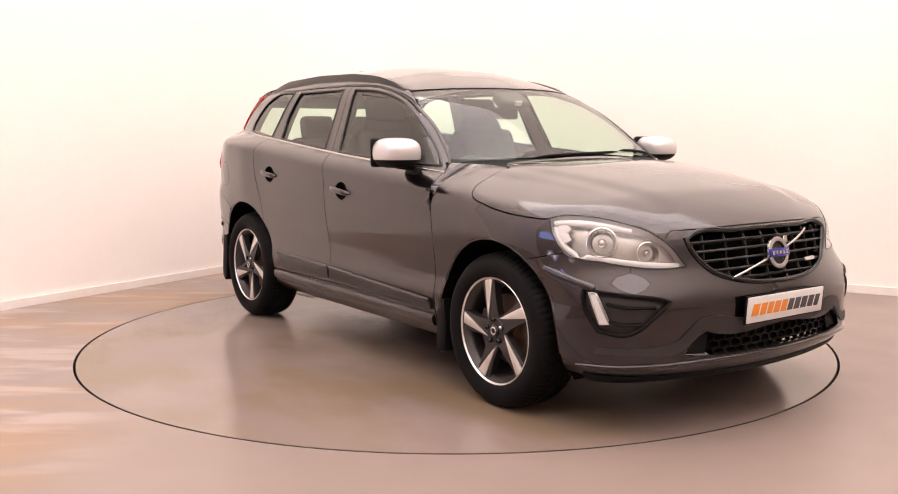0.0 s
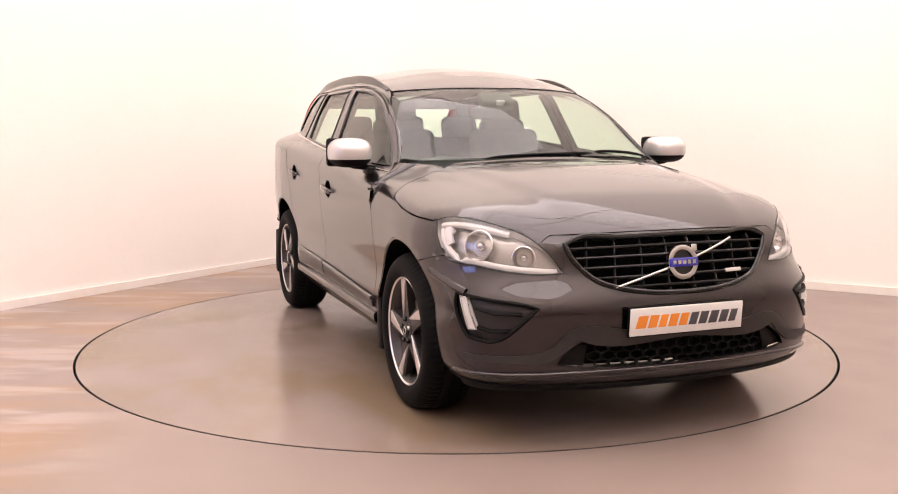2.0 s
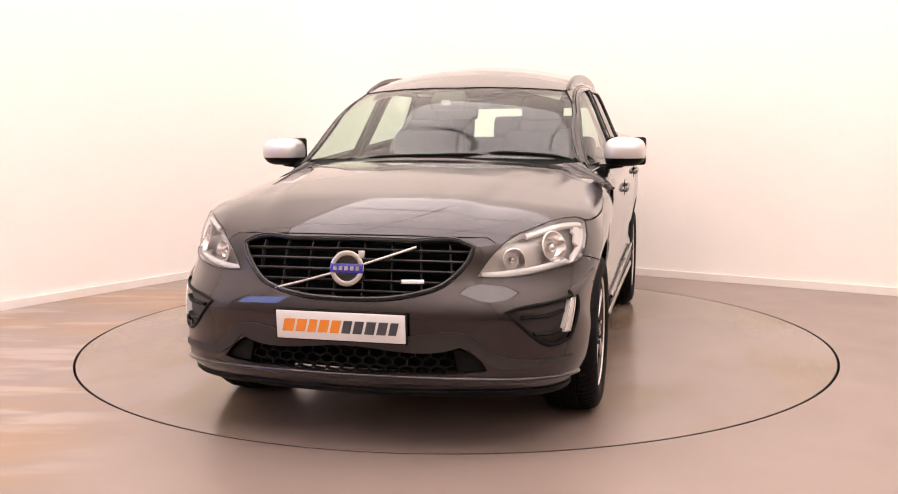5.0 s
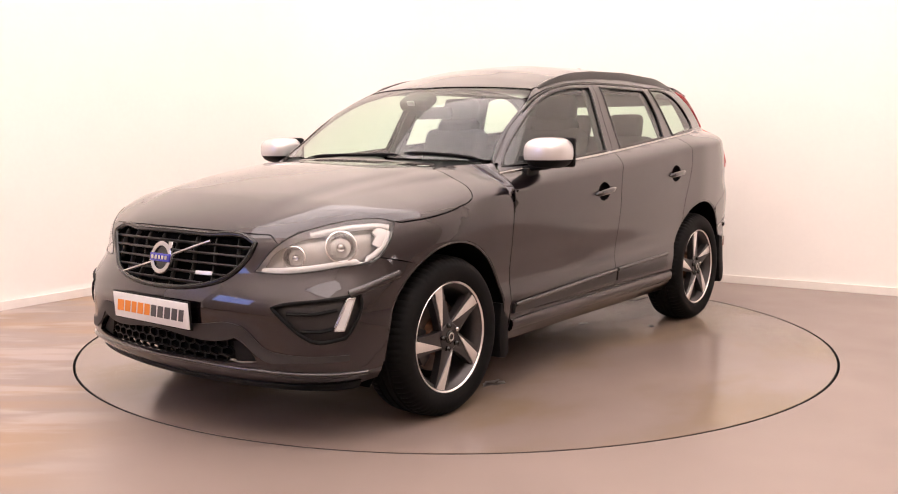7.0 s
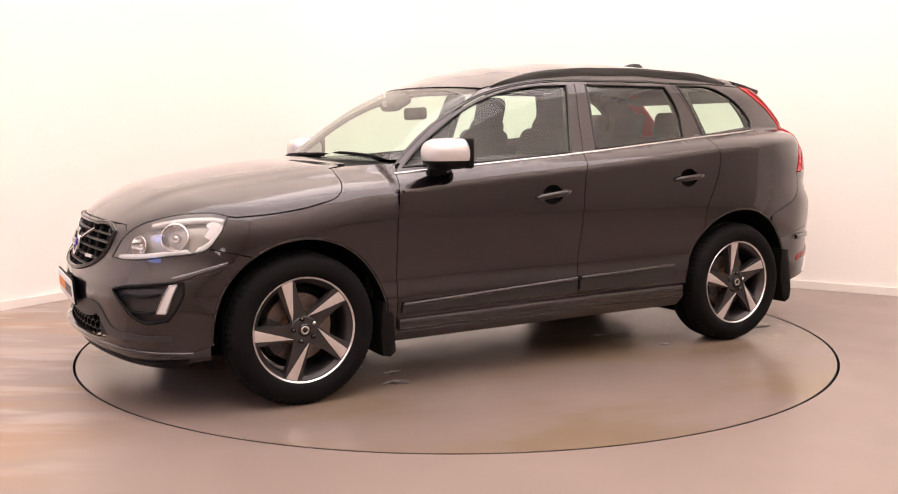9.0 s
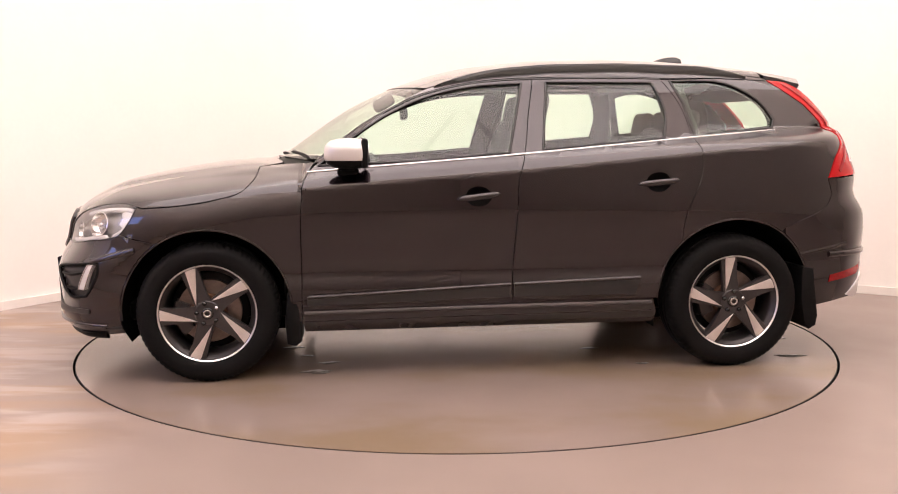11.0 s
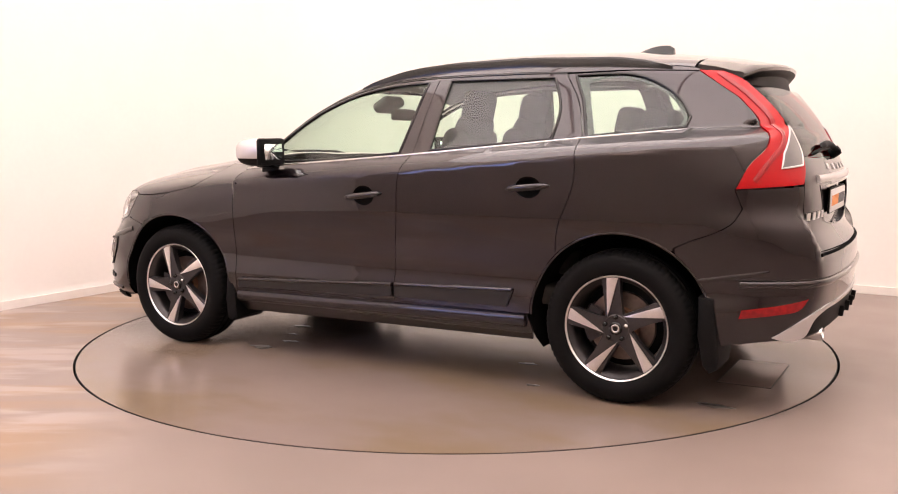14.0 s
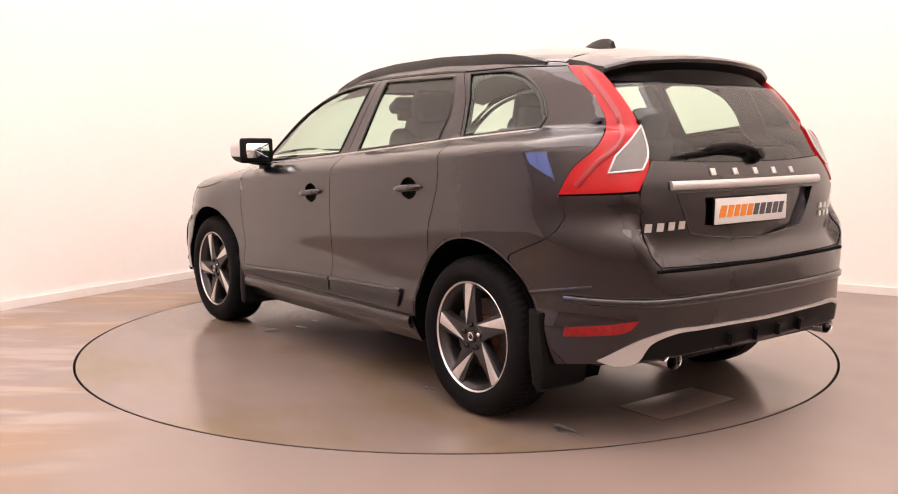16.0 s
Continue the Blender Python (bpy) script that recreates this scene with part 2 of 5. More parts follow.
tail = curve(".1,-2.05 .25,-2.20 .33,-2.27 .40,-2.275 .50,-2.29 .60,-2.30 .70,-2.297 .745,-2.275 .775,-2.245 .82,-2.225 .95,-2.232 1.06,-2.222 "
             "1.13,-2.19 1.25,-2.125 1.35,-2.065 1.5,-1.945 1.6,-1.85 1.8,-1.70", .02)


nose_bow = curve(".1,.25 .3,.24 .58,.24 .70,.33 1.0,.33", .03)


def smax(a, b, k):
    h = np.maximum(k - np.abs(a - b), 0) / k
    return np.maximum(a, b) + h * h * k * 0.25


def glass_plane(x, z):
    return 0.675 + 0.436 * (1.53 - z) - glass_in(x)


def side_y(x, z):
    zb = belt(x)
    zs = zb - 0.095
    drop = np.maximum(0.924 - glass_plane(x, zb), 0.02)
    lower = low_side(z) + plan(x) - drop * (np.maximum(z - zs, 0) / (zb - zs)) ** 2
    return smax(lower, glass_plane(x, z) - 2.0 * np.maximum(zb - 0.03 - z, 0), 0.015)


def field(p):
    """Negative inside the closed body, positive outside."""
    x, y, z = p[:, 0], np.abs(p[:, 1]), p[:, 2]
    s = y - side_y(x, z)
    ridge = 0.014 / (1 + np.exp((y - (0.50 - 0.16 * (x - 1.6))) / 0.022)) * np.clip((x - 1.0) / 0.2, 0, 1) * np.clip((2.2 - x) / 0.25, 0, 1)
    t = (z - ridge - (top_line(x + sweep(x) * y * y) - crown(x) * y * y)) * 0.9
    f = x - (nose(z) - nose_bow(z) * y * y - 0.20 * (y / 0.90) ** 9)
    hip = np.clip((y - 0.60) / 0.13, 0, 1)
    lifted = 0.115 * hip * hip * (3 - 2 * hip) * np.clip((1.06 - z) / 0.12, 0, 1) * np.clip((z - 0.5) / 0.12, 0, 1)
    r = (tail(z - lifted) + 0.10 * y * y + 0.24 * (y / 0.90) ** 8) - x
    k = np.where(z > 1.3, 0.09, 0.12)
    v = smax(s, t, np.where(x > 0.9, 0.20, 0.10))
    v = smax(v, f * 0.8, np.where(z > 0.75, 0.09, 0.05))
    v = smax(v, r * 0.8, k)
    return v


def grad(p):
    g = np.zeros_like(p)
    for i in range(3):
        d = np.zeros(3)
        d[i] = 0.002
        g[:, i] = field(p + d) - field(p - d)
    return g / np.linalg.norm(g, axis=1)[:, None]


def solve(o, d, far):
    """Where the rays from o (inside) along d leave the body."""
    lo, hi = np.zeros(len(o)), np.full(len(o), far)
    for _ in range(34):
        m = (lo + hi) / 2
        out = field(o + d * m[:, None]) > 0
        hi, lo = np.where(out, m, hi), np.where(out, lo, m)
    return o + d * lo[:, None]


AXIS = {"front": 1.25, "rear": -1.25}


def lift(kind, uv):
    """From a flat chart to the body: side (x, z), top (x, y), front and rear (angle in radians, z)."""
    uv = np.asarray(uv, float).reshape(-1, 2)
    n = len(uv)
    o, d = np.zeros((n, 3)), np.zeros((n, 3))
    if kind == "side":
        o[:, 0], o[:, 2], d[:, 1] = uv[:, 0], uv[:, 1], 1
    elif kind == "top":
        o[:, 0], o[:, 1], o[:, 2], d[:, 2] = uv[:, 0], uv[:, 1], 0.5, 1
    else:
        s = 1 if kind == "front" else -1
        o[:, 0], o[:, 2] = AXIS[kind], uv[:, 1]
        d[:, 0], d[:, 1] = s * np.cos(uv[:, 0]), np.sin(uv[:, 0])
    return solve(o, d, 2.0)


def chart(kind, p):
    p = np.asarray(p, float).reshape(-1, 3)
    if kind == "side":
        return p[:, [0, 2]]
    if kind == "top":
        return p[:, :2]
    s = 1 if kind == "front" else -1
    return np.stack([np.arctan2(p[:, 1], s * (p[:, 0] - AXIS[kind])), p[:, 2]], -1)
# ---------------------------------------------------------------- surface tools
from mathutils.geometry import delaunay_2d_cdt

SCALE = {"side": 1.0, "top": 1.0, "front": 0.9, "rear": 0.9}


def pts(text):
    return np.array([[float(v) for v in s.split(",")] for s in text.split()])


def on(kind, text):
    """Points on the body from a chart, as 3D."""
    sc = np.array([SCALE[kind], 1.0])
    return lift(kind, densify(glide(pts(text) * sc), 0.02, False) / sc)


def glide(q, sharp=48.0):
    """A smooth line through the points that keeps its sharp corners."""
    if len(q) < 3:
        return q
    d = np.diff(q, axis=0)
    size = np.linalg.norm(d, axis=1)[:, None] + 1e-9
    u = d / size
    tan_in, tan_out = np.vstack([u[:1], u]), np.vstack([u, u[-1:]])
    for i in range(1, len(q) - 1):
        if u[i - 1] @ u[i] > math.cos(radians(sharp)):
            m = u[i - 1] / size[i - 1] + u[i] / size[i]
            tan_in[i] = tan_out[i] = m / np.linalg.norm(m)
    out = []
    for i in range(len(d)):
        n = max(1, int(size[i][0] / 0.015))
        for k in range(n):
            s = k / n
            out.append(q[i] * (2 * s ** 3 - 3 * s * s + 1) + q[i + 1] * (3 * s * s - 2 * s ** 3)
                       + (tan_out[i] * (s ** 3 - 2 * s * s + s) + tan_in[i + 1] * (s ** 3 - s * s)) * size[i])
    out.append(q[-1])
    return np.array(out)


def flip(p):
    return np.asarray(p) * [1, -1, 1]


def arc(cx, cz, r, a0, a1, n=24):
    a = np.radians(np.linspace(a0, a1, n))
    return np.stack([cx + r * np.cos(a), cz + r * np.sin(a)], -1)


def round_off(uv, cuts=1):
    """Corner cutting on a closed outline."""
    for _ in range(cuts):
        nx = np.roll(uv, -1, 0)
        uv = np.stack([uv * 0.8 + nx * 0.2, uv * 0.2 + nx * 0.8], 1).reshape(-1, 2)
    return uv


def densify(uv, step, closed=True):
    out = []
    q = np.vstack([uv, uv[:1]]) if closed else uv
    for a, b in zip(q, q[1:]):
        n = max(1, int(np.ceil(np.linalg.norm(b - a) / step)))
        out += [a + (b - a) * i / n for i in range(n)]
    if not closed:
        out.append(q[-1])
    return np.array(out)


def inside(poly, p):
    r = np.zeros(len(p), bool)
    q = np.roll(poly, -1, 0)
    for (x0, y0), (x1, y1) in zip(poly, q):
        if y0 != y1:
            hit = ((p[:, 1] < y0) != (p[:, 1] < y1)) & (p[:, 0] < (x1 - x0) * (p[:, 1] - y0) / (y1 - y0) + x0)
            r ^= hit
    return r


def grow(poly, d):
    """Move a closed outline outward by d."""
    area = 0.5 * np.sum(poly[:, 0] * np.roll(poly[:, 1], -1) - np.roll(poly[:, 0], -1) * poly[:, 1])
    e1, e0 = np.roll(poly, -1, 0) - poly, poly - np.roll(poly, 1, 0)
    n = []
    for a, b in zip(e0, e1):
        a, b = a / (np.linalg.norm(a) + 1e-9), b / (np.linalg.norm(b) + 1e-9)
        na, nb = np.array([a[1], -a[0]]), np.array([b[1], -b[0]])
        m = na + nb
        k = max(m @ m / 2, 0.5)
        n.append(m / k)
    return poly + np.array(n) * d * (1 if area > 0 else -1)


def panel(name, kind, outline, material, parent, holes=(), gap=0.0022, deep=0.014, push=0.0, step=0.024, soft=0, mirror=False, label=""):
    """A curved sheet of the body: outline and holes (3D points) are laid in the chart, filled with a fine net and lifted to the body."""
    sc = np.array([SCALE[kind], 1.0])
    poly = chart(kind, outline) * sc
    if soft:
        poly = round_off(poly, soft)
    poly = grow(poly, -gap)
    loops = [densify(poly, step)]
    for h in holes:
        q = chart(kind, h) * sc
        if soft:
            q = round_off(q, soft)
        loops.append(densify(grow(q, gap), step))
    lo, hi = poly.min(0), poly.max(0)
    gx, gy = np.meshgrid(np.arange(lo[0] + step / 2, hi[0], step), np.arange(lo[1] + step / 2, hi[1], step))
    grid = np.stack([gx.ravel(), gy.ravel()], -1)
    keep = inside(loops[0], grid)
    for h in loops[1:]:
        keep &= ~inside(h, grid)
    grid = grid[keep]
    edge = np.vstack(loops)
    far = np.full(len(grid), 1e9)
    for e in edge:
        far = np.minimum(far, np.abs(grid - e).sum(1))
    grid = grid[far > step * 0.6]
    verts = [Vector(v) for v in np.vstack([edge, grid])]
    cons, k = [], 0
    for l in loops:
        n = len(l)
        cons += [(k + i, k + (i + 1) % n) for i in range(n)]
        k += n
    v2, _, faces, _, _, _ = delaunay_2d_cdt(verts, cons, [], 0, 1e-6, False)
    v2 = np.array([tuple(v) for v in v2])
    tri = np.array([f for f in faces if len(f) == 3])
    mid = v2[tri].mean(1)
    ok = inside(loops[0], mid)
    for h in loops[1:]:
        ok &= ~inside(h, mid)
    tri = tri[ok]
    p = lift(kind, v2 / sc)
    n = grad(p)
    p = p + n * push
    if mirror:
        p, n = flip(p), flip(n)
    bm = bmesh.new()
    key = bm.verts.layers.int.new("source")
    vs = [bm.verts.new(v) for v in p]
    for i, v in enumerate(vs):
        v[key] = i
    used = [bm.faces.new([vs[i] for i in t]) for t in tri]
    bm.normal_update()
    c = np.mean([np.dot(f.normal, n[t[0]]) for f, t in zip(used, tri)])
    if c < 0:
        bmesh.ops.reverse_faces(bm, faces=bm.faces)
    if deep:
        rim = [e for e in bm.edges if len(e.link_faces) == 1]
        index = {v: i for i, v in enumerate(vs)}
        low = {}
        for e in rim:
            for v in e.verts:
                if v not in low:
                    low[v] = bm.verts.new(Vector(v.co) - Vector(n[index[v]]) * deep)
        for e in rim:
            f = e.link_faces[0]
            l = next(l for l in f.loops if l.edge == e)
            a, b = l.vert, l.link_loop_next.vert
            bm.faces.new((b, a, low[a], low[b]))
            e.smooth = False
    for v in [v for v in bm.verts if not v.link_faces]:
        bm.verts.remove(v)
    outer = len(tri)
    source = [v[key] for v in bm.verts]
    me = bpy.data.meshes.new(name)
    bm.to_mesh(me)
    bm.free()
    me.materials.append(material)
    me.polygons.foreach_set("use_smooth", [True] * len(me.polygons))
    loops_n = []
    for f in me.polygons:
        loops_n += [tuple(n[source[i]]) if f.index < outer else tuple(f.normal) for i in f.vertices]
    me.normals_split_custom_set(loops_n)
    ob = new(name, me)
    ob.parent = parent
    if label:
        ob["label"] = label
    return ob


def ribbon(name, kind, line, width, height, material, parent, push=0.0, closed=False, mirror=False, label="", step=0.025, taper=False):
    """A raised bead that follows a line on the body."""
    sc = np.array([SCALE[kind], 1.0])
    uv = densify(chart(kind, line) * sc, step, closed) / sc
    p = lift(kind, uv)
    n = grad(p)
    t = np.roll(p, -1, 0) - np.roll(p, 1, 0)
    if not closed:
        t[0], t[-1] = p[1] - p[0], p[-1] - p[-2]
    t /= np.linalg.norm(t, axis=1)[:, None] + 1e-9
    b = np.cross(n, t)
    bm = bmesh.new()
    prof = [(-0.5, -0.6), (-0.5, 0.45), (-0.3, 0.9), (0, 1.0), (0.3, 0.9), (0.5, 0.45), (0.5, -0.6)]
    rows = []
    for i in range(len(p)):
        k = 1.0
        if taper:
            s = i / (len(p) - 1)
            k = min(1.0, 0.15 + 6 * s, 0.15 + 6 * (1 - s))
        rows.append([p[i] + n[i] * push + b[i] * u * width * k + n[i] * v * height * k for u, v in prof])
    rows = np.array(rows)
    if mirror:
        rows = rows * [1, -1, 1]
    vr = [[bm.verts.new(v) for v in r] for r in rows]
    m = len(prof)
    for a, c in zip(vr, vr[1:] + (vr[:1] if closed else [])):
        for j in range(m - 1):
            bm.faces.new((a[j], a[j + 1], c[j + 1], c[j]))
    if not closed:
        bm.faces.new(vr[0])
        bm.faces.new(vr[-1])
    return part(name, sharpen(bm, 50), material, parent, label)


# ---------------------------------------------------------------- the car
def paint():
    m = mat("metallic_paint", (0.0180, 0.0122, 0.0145), 0.34, metal=0.9, coat=1.0, noise_scale=14, amount=0.08)
    b = m.node_tree.nodes["Principled BSDF"]
    b.inputs["Coat Roughness"].default_value = 0.025
    b.inputs["Coat IOR"].default_value = 1.6
    b.inputs["Specular IOR Level"].default_value = 0.1
    return m


M_PAINT = paint()
M_BLACK = mat("black_plastic", (0.005, 0.0048, 0.0048), 0.5, noise_scale=120, amount=0.3, bump=0.2)
M_GLOSSBLACK = mat("gloss_black", (0.005, 0.005, 0.005), 0.15)
M_GRILLE = mat("grille_plastic", (0.014, 0.013, 0.013), 0.32, noise_scale=90, amount=0.2)
M_RUBBER = mat("tyre_rubber", (0.0045, 0.0042, 0.0042), 0.7, noise_scale=60, amount=0.3, bump=0.25)
for m in (M_BLACK, M_RUBBER):
    m.node_tree.nodes["Principled BSDF"].inputs["Specular IOR Level"].default_value = 0.12
M_CHROME = mat("chrome", (0.50, 0.49, 0.48), 0.14, metal=1.0)
M_SILVER = mat("silver_paint", (0.60, 0.58, 0.575), 0.32, metal=0.6, coat=0.6)
M_DARKMETAL = mat("wheel_grey", (0.055, 0.05, 0.05), 0.38, metal=0.7, noise_scale=80, amount=0.15)
M_CUT = mat("machined_alloy", (0.78, 0.755, 0.74), 0.32, metal=1.0, noise_scale=200, amount=0.1)
M_RUST = mat("brake_disc", (0.17, 0.13, 0.11), 0.45, metal=0.7, noise_scale=50, amount=0.3)
M_HUBRUST = mat("rusty_hub", (0.13, 0.06, 0.03), 0.8, noise_scale=60, amount=0.4)
M_RED = mat("red_lens", (0.42, 0.006, 0.009), 0.12, coat=0.25)
M_RED.node_tree.nodes["Principled BSDF"].inputs["Specular IOR Level"].default_value = 0.2
M_WHITE = mat("plate_white", (0.70, 0.685, 0.675), 0.35, noise_scale=60, amount=0.03)
M_ORANGE = mat("plate_orange", (0.78, 0.25, 0.03), 0.4)
M_GREYPRINT = mat("plate_grey", (0.06, 0.06, 0.068), 0.4)
M_BLUE = mat("badge_blue", (0.02, 0.02, 0.30), 0.2, coat=1.0)
M_FABRIC = mat("seat_fabric", (0.03, 0.028, 0.028), 0.9, noise_scale=300, amount=0.3, bump=0.3)
M_TRIM = mat("cabin_trim", (0.04, 0.037, 0.035), 0.7, noise_scale=200, amount=0.2, bump=0.2)
M_LINER = mat("headliner", (0.42, 0.39, 0.36), 0.95, noise_scale=250, amount=0.1)
M_REFLECTOR = mat("lamp_reflector", (0.68, 0.66, 0.65), 0.16, metal=1.0, noise_scale=25, amount=0.25)
# Matt near-black for liners and openings; their shade is put into the colour.
M_VOID = mat("recess_shade_black", (0.004, 0.004, 0.004), 0.9)
M_VOID.node_tree.nodes["Principled BSDF"].inputs["Specular IOR Level"].default_value = 0.05
M_LAMPWHITE = mat("lamp_white", (0.66, 0.64, 0.63), 0.3, coat=0.5)


def glass_mat(name, tint, gloss=0.02, base=0.065):
    """A thin pane: tinted see-through with mirror reflection growing towards grazing view."""
    m = bpy.data.materials.new(name)
    m.use_nodes = True
    nt = m.node_tree
    for n in list(nt.nodes):
        if n.type != "OUTPUT_MATERIAL":
            nt.nodes.remove(n)
    out = nt.nodes["Material Output"]
    tr, gl, mx, fr = (nt.nodes.new(k) for k in ("ShaderNodeBsdfTransparent", "ShaderNodeBsdfGlossy", "ShaderNodeMixShader", "ShaderNodeLayerWeight"))
    tr.inputs[0].default_value = rgb(tint)
    gl.inputs["Roughness"].default_value = gloss
    fr.inputs["Blend"].default_value = 0.5
    pw = nt.nodes.new("ShaderNodeMath")
    pw.operation = "POWER"
    pw.inputs[1].default_value = 4.0
    ma = nt.nodes.new("ShaderNodeMath")
    ma.operation = "MULTIPLY_ADD"
    ma.inputs[1].default_value, ma.inputs[2].default_value = 0.8, base
    nt.links.new(fr.outputs["Facing"], pw.inputs[0])
    nt.links.new(pw.outputs[0], ma.inputs[0])
    nt.links.new(ma.outputs[0], mx.inputs[0])
    nt.links.new(tr.outputs[0], mx.inputs[1])
    nt.links.new(gl.outputs[0], mx.inputs[2])
    nt.links.new(mx.outputs[0], out.inputs[0])
    return m


M_GLASS = glass_mat("green_glass", (0.79, 0.93, 0.835))
M_CLEAR = glass_mat("clear_lens", (0.95, 0.95, 0.95))

car = tagged(new("car"), "dark grey metallic five-door estate car parked on the turntable", "car")
# outlines, car's left side (the right one mirrors it)
ARCH_F, ARCH_R = (1.387, 0.358, 0.432), (-1.392, 0.372, 0.437)
b_post = "-.180,.385 -.180,.470 -.203,.83 -.222,1.065 -.251,1.146 -.288,1.360 -.325,1.548"
rear_cut = "-1.036,1.548 -1.119,1.419 -1.172,1.226 -1.185,1.131 -1.185,1.058 -1.143,.923 -1.108,.84 -1.092,.76 -1.0884,.6863"
glass_f = on("side", ".815,1.098 .719,1.182 .593,1.273 .448,1.364 .298,1.434 .146,1.481 -.007,1.509 -.262,1.526 -.219,1.345 -.174,1.160 .3,1.121")
glass_r = on("side", "-.396,1.532 -.978,1.531 -1.011,1.461 -1.034,1.388 -1.019,1.232 -.354,1.174")
glass_q = on("side", "-1.085,1.54 -1.234,1.543 -1.375,1.535 -1.495,1.492 -1.605,1.412 -1.660,1.33 -1.645,1.285 -1.40,1.262 -1.19,1.242 -1.145,1.419")
lamp_top = "1.074,.898 1.036,.910 .932,.914 .753,.886 .652,.855 .595,.815"
lamp_rim = "1.074,.898 1.036,.910 .932,.914 .753,.886 .652,.853 .577,.801 .502,.708 .575,.703 .836,.728 .994,.758 1.052,.834"
front_seam = on("side", "1.63,.716 1.775,.751")
tail_rim = ".959,1.548 .787,1.538 .707,1.444 .631,1.315 .597,1.212 .597,1.145 .646,1.031 .930,1.014 .878,1.118 .785,1.215 .752,1.291 .800,1.409"
grille_half = "0,.850 .25,.846 .466,.837 .498,.820 .478,.777 .444,.734 .372,.677 .279,.647 .168,.629 0,.622"


def both(half):
    """A closed outline from its left half, given from the middle to the middle."""
    return np.vstack([half, flip(half)[::-1][1:-1]])


def join(*lines):
    return np.vstack(lines)


def handle_cup(x, z):
    return lift("side", np.stack([x + 0.066 * np.cos(np.linspace(0, 2 * np.pi, 24, False)), z + 0.05 * np.sin(np.linspace(0, 2 * np.pi, 24, False))], -1))


SIDES = (False, True)
FRONT_DOOR, REAR_DOOR, QUARTER, TAIL_LAMP = {}, {}, {}, {}
for m in SIDES:
    af = lift("side", arc(*ARCH_F, -8, 56))
    fender = join(on("side", ".913,.30 .909,.465 .903,.914 .894,1.007 .866,1.069 .838,1.116 .95,1.108 1.06,1.10 1.131,1.092 1.139,1.046 1.19,.982 1.331,.933 1.48,.908 1.69,.892"), on("front", "1.074,.898 1.052,.834 .994,.758"), on("side", "1.775,.751 1.63,.716"),
                  lift("side", arc(*ARCH_F, 56, 188)))
    panel("front_fender", "side", fender, M_PAINT, car, mirror=m)
    door = panel("front_door", "side", join(on("side", ".911,.385 .909,.465 .903,.914 .894,1.007 .866,1.067 .824,1.112 .725,1.198 .603,1.290 .451,1.380 .299,1.450 .146,1.496 -.008,1.526 -.162,1.541"),
                 on("side", b_post)[::-1]), M_PAINT, car, holes=[glass_f, handle_cup(0.0, 0.939)], mirror=m)
    panel("window", "side", glass_f, M_GLASS, door, gap=-0.004, push=-0.006, deep=0, mirror=m, step=0.05, label="green-tinted side window glass")
    FRONT_DOOR[m] = door
    rdoor = panel("rear_door", "side", join(on("side", b_post), on("side", "-.622,1.553 -.929,1.552"), on("side", rear_cut), lift("side", arc(*ARCH_R, 46, 2))[1:]),
                  M_PAINT, car, holes=[glass_r, handle_cup(-0.950, 1.004)], mirror=m)
    panel("window", "side", glass_r, M_GLASS, rdoor, gap=-0.004, push=-0.006, deep=0, mirror=m, step=0.05, label="green-tinted side window glass")
    REAR_DOOR[m] = rdoor
    quarter = join(on("side", rear_cut)[::-1], on("side", "-1.355,1.556 -1.67,1.545"), on("rear", ".959,1.548 .800,1.409 .752,1.291 .785,1.215 .878,1.118 .930,1.014"),
                   on("side", "-1.935,.93 -1.90,.87 -1.83,.825 -1.74,.79 -1.655,.752"), lift("side", arc(*ARCH_R, 125, 46)))
    qp = panel("quarter_panel", "side", quarter, M_PAINT, car, holes=[glass_q], mirror=m)
    panel("window", "side", glass_q, M_GLASS, qp, gap=-0.004, push=-0.004, deep=0, mirror=m, step=0.05, label="fixed green-tinted quarter window")
    QUARTER[m] = qp
    panel("sill", "side", join(on("side", ".913,.30 .909,.385 -.94,.385 -.962,.30 -.95,.25 .90,.235")), M_PAINT, car, mirror=m)
    rail = join(on("side", ".838,1.116 .725,1.212 .603,1.303 .451,1.392 .299,1.461 .146,1.505 -.008,1.534 -.162,1.550 -.330,1.557 -.622,1.560 -.929,1.560 -1.036,1.555 -1.355,1.557 -1.67,1.546"),
                on("top", "-1.66,.575 -1.4,.585 -1.0,.592 -.5,.595 0,.597 .24,.60 .42,.665 .62,.728 .80,.775"))
    panel("roof_side", "side", rail, M_PAINT, car, mirror=m, step=0.018)
    panel("headlamp_lens", "front", on("front", lamp_rim), M_CLEAR, car, push=-0.002, deep=0, mirror=m)
    TAIL_LAMP[m] = panel("tail_lamp", "rear", on("rear", tail_rim), M_RED, car, push=0.004, deep=0.02, mirror=m, label="glossy red tail lamp")

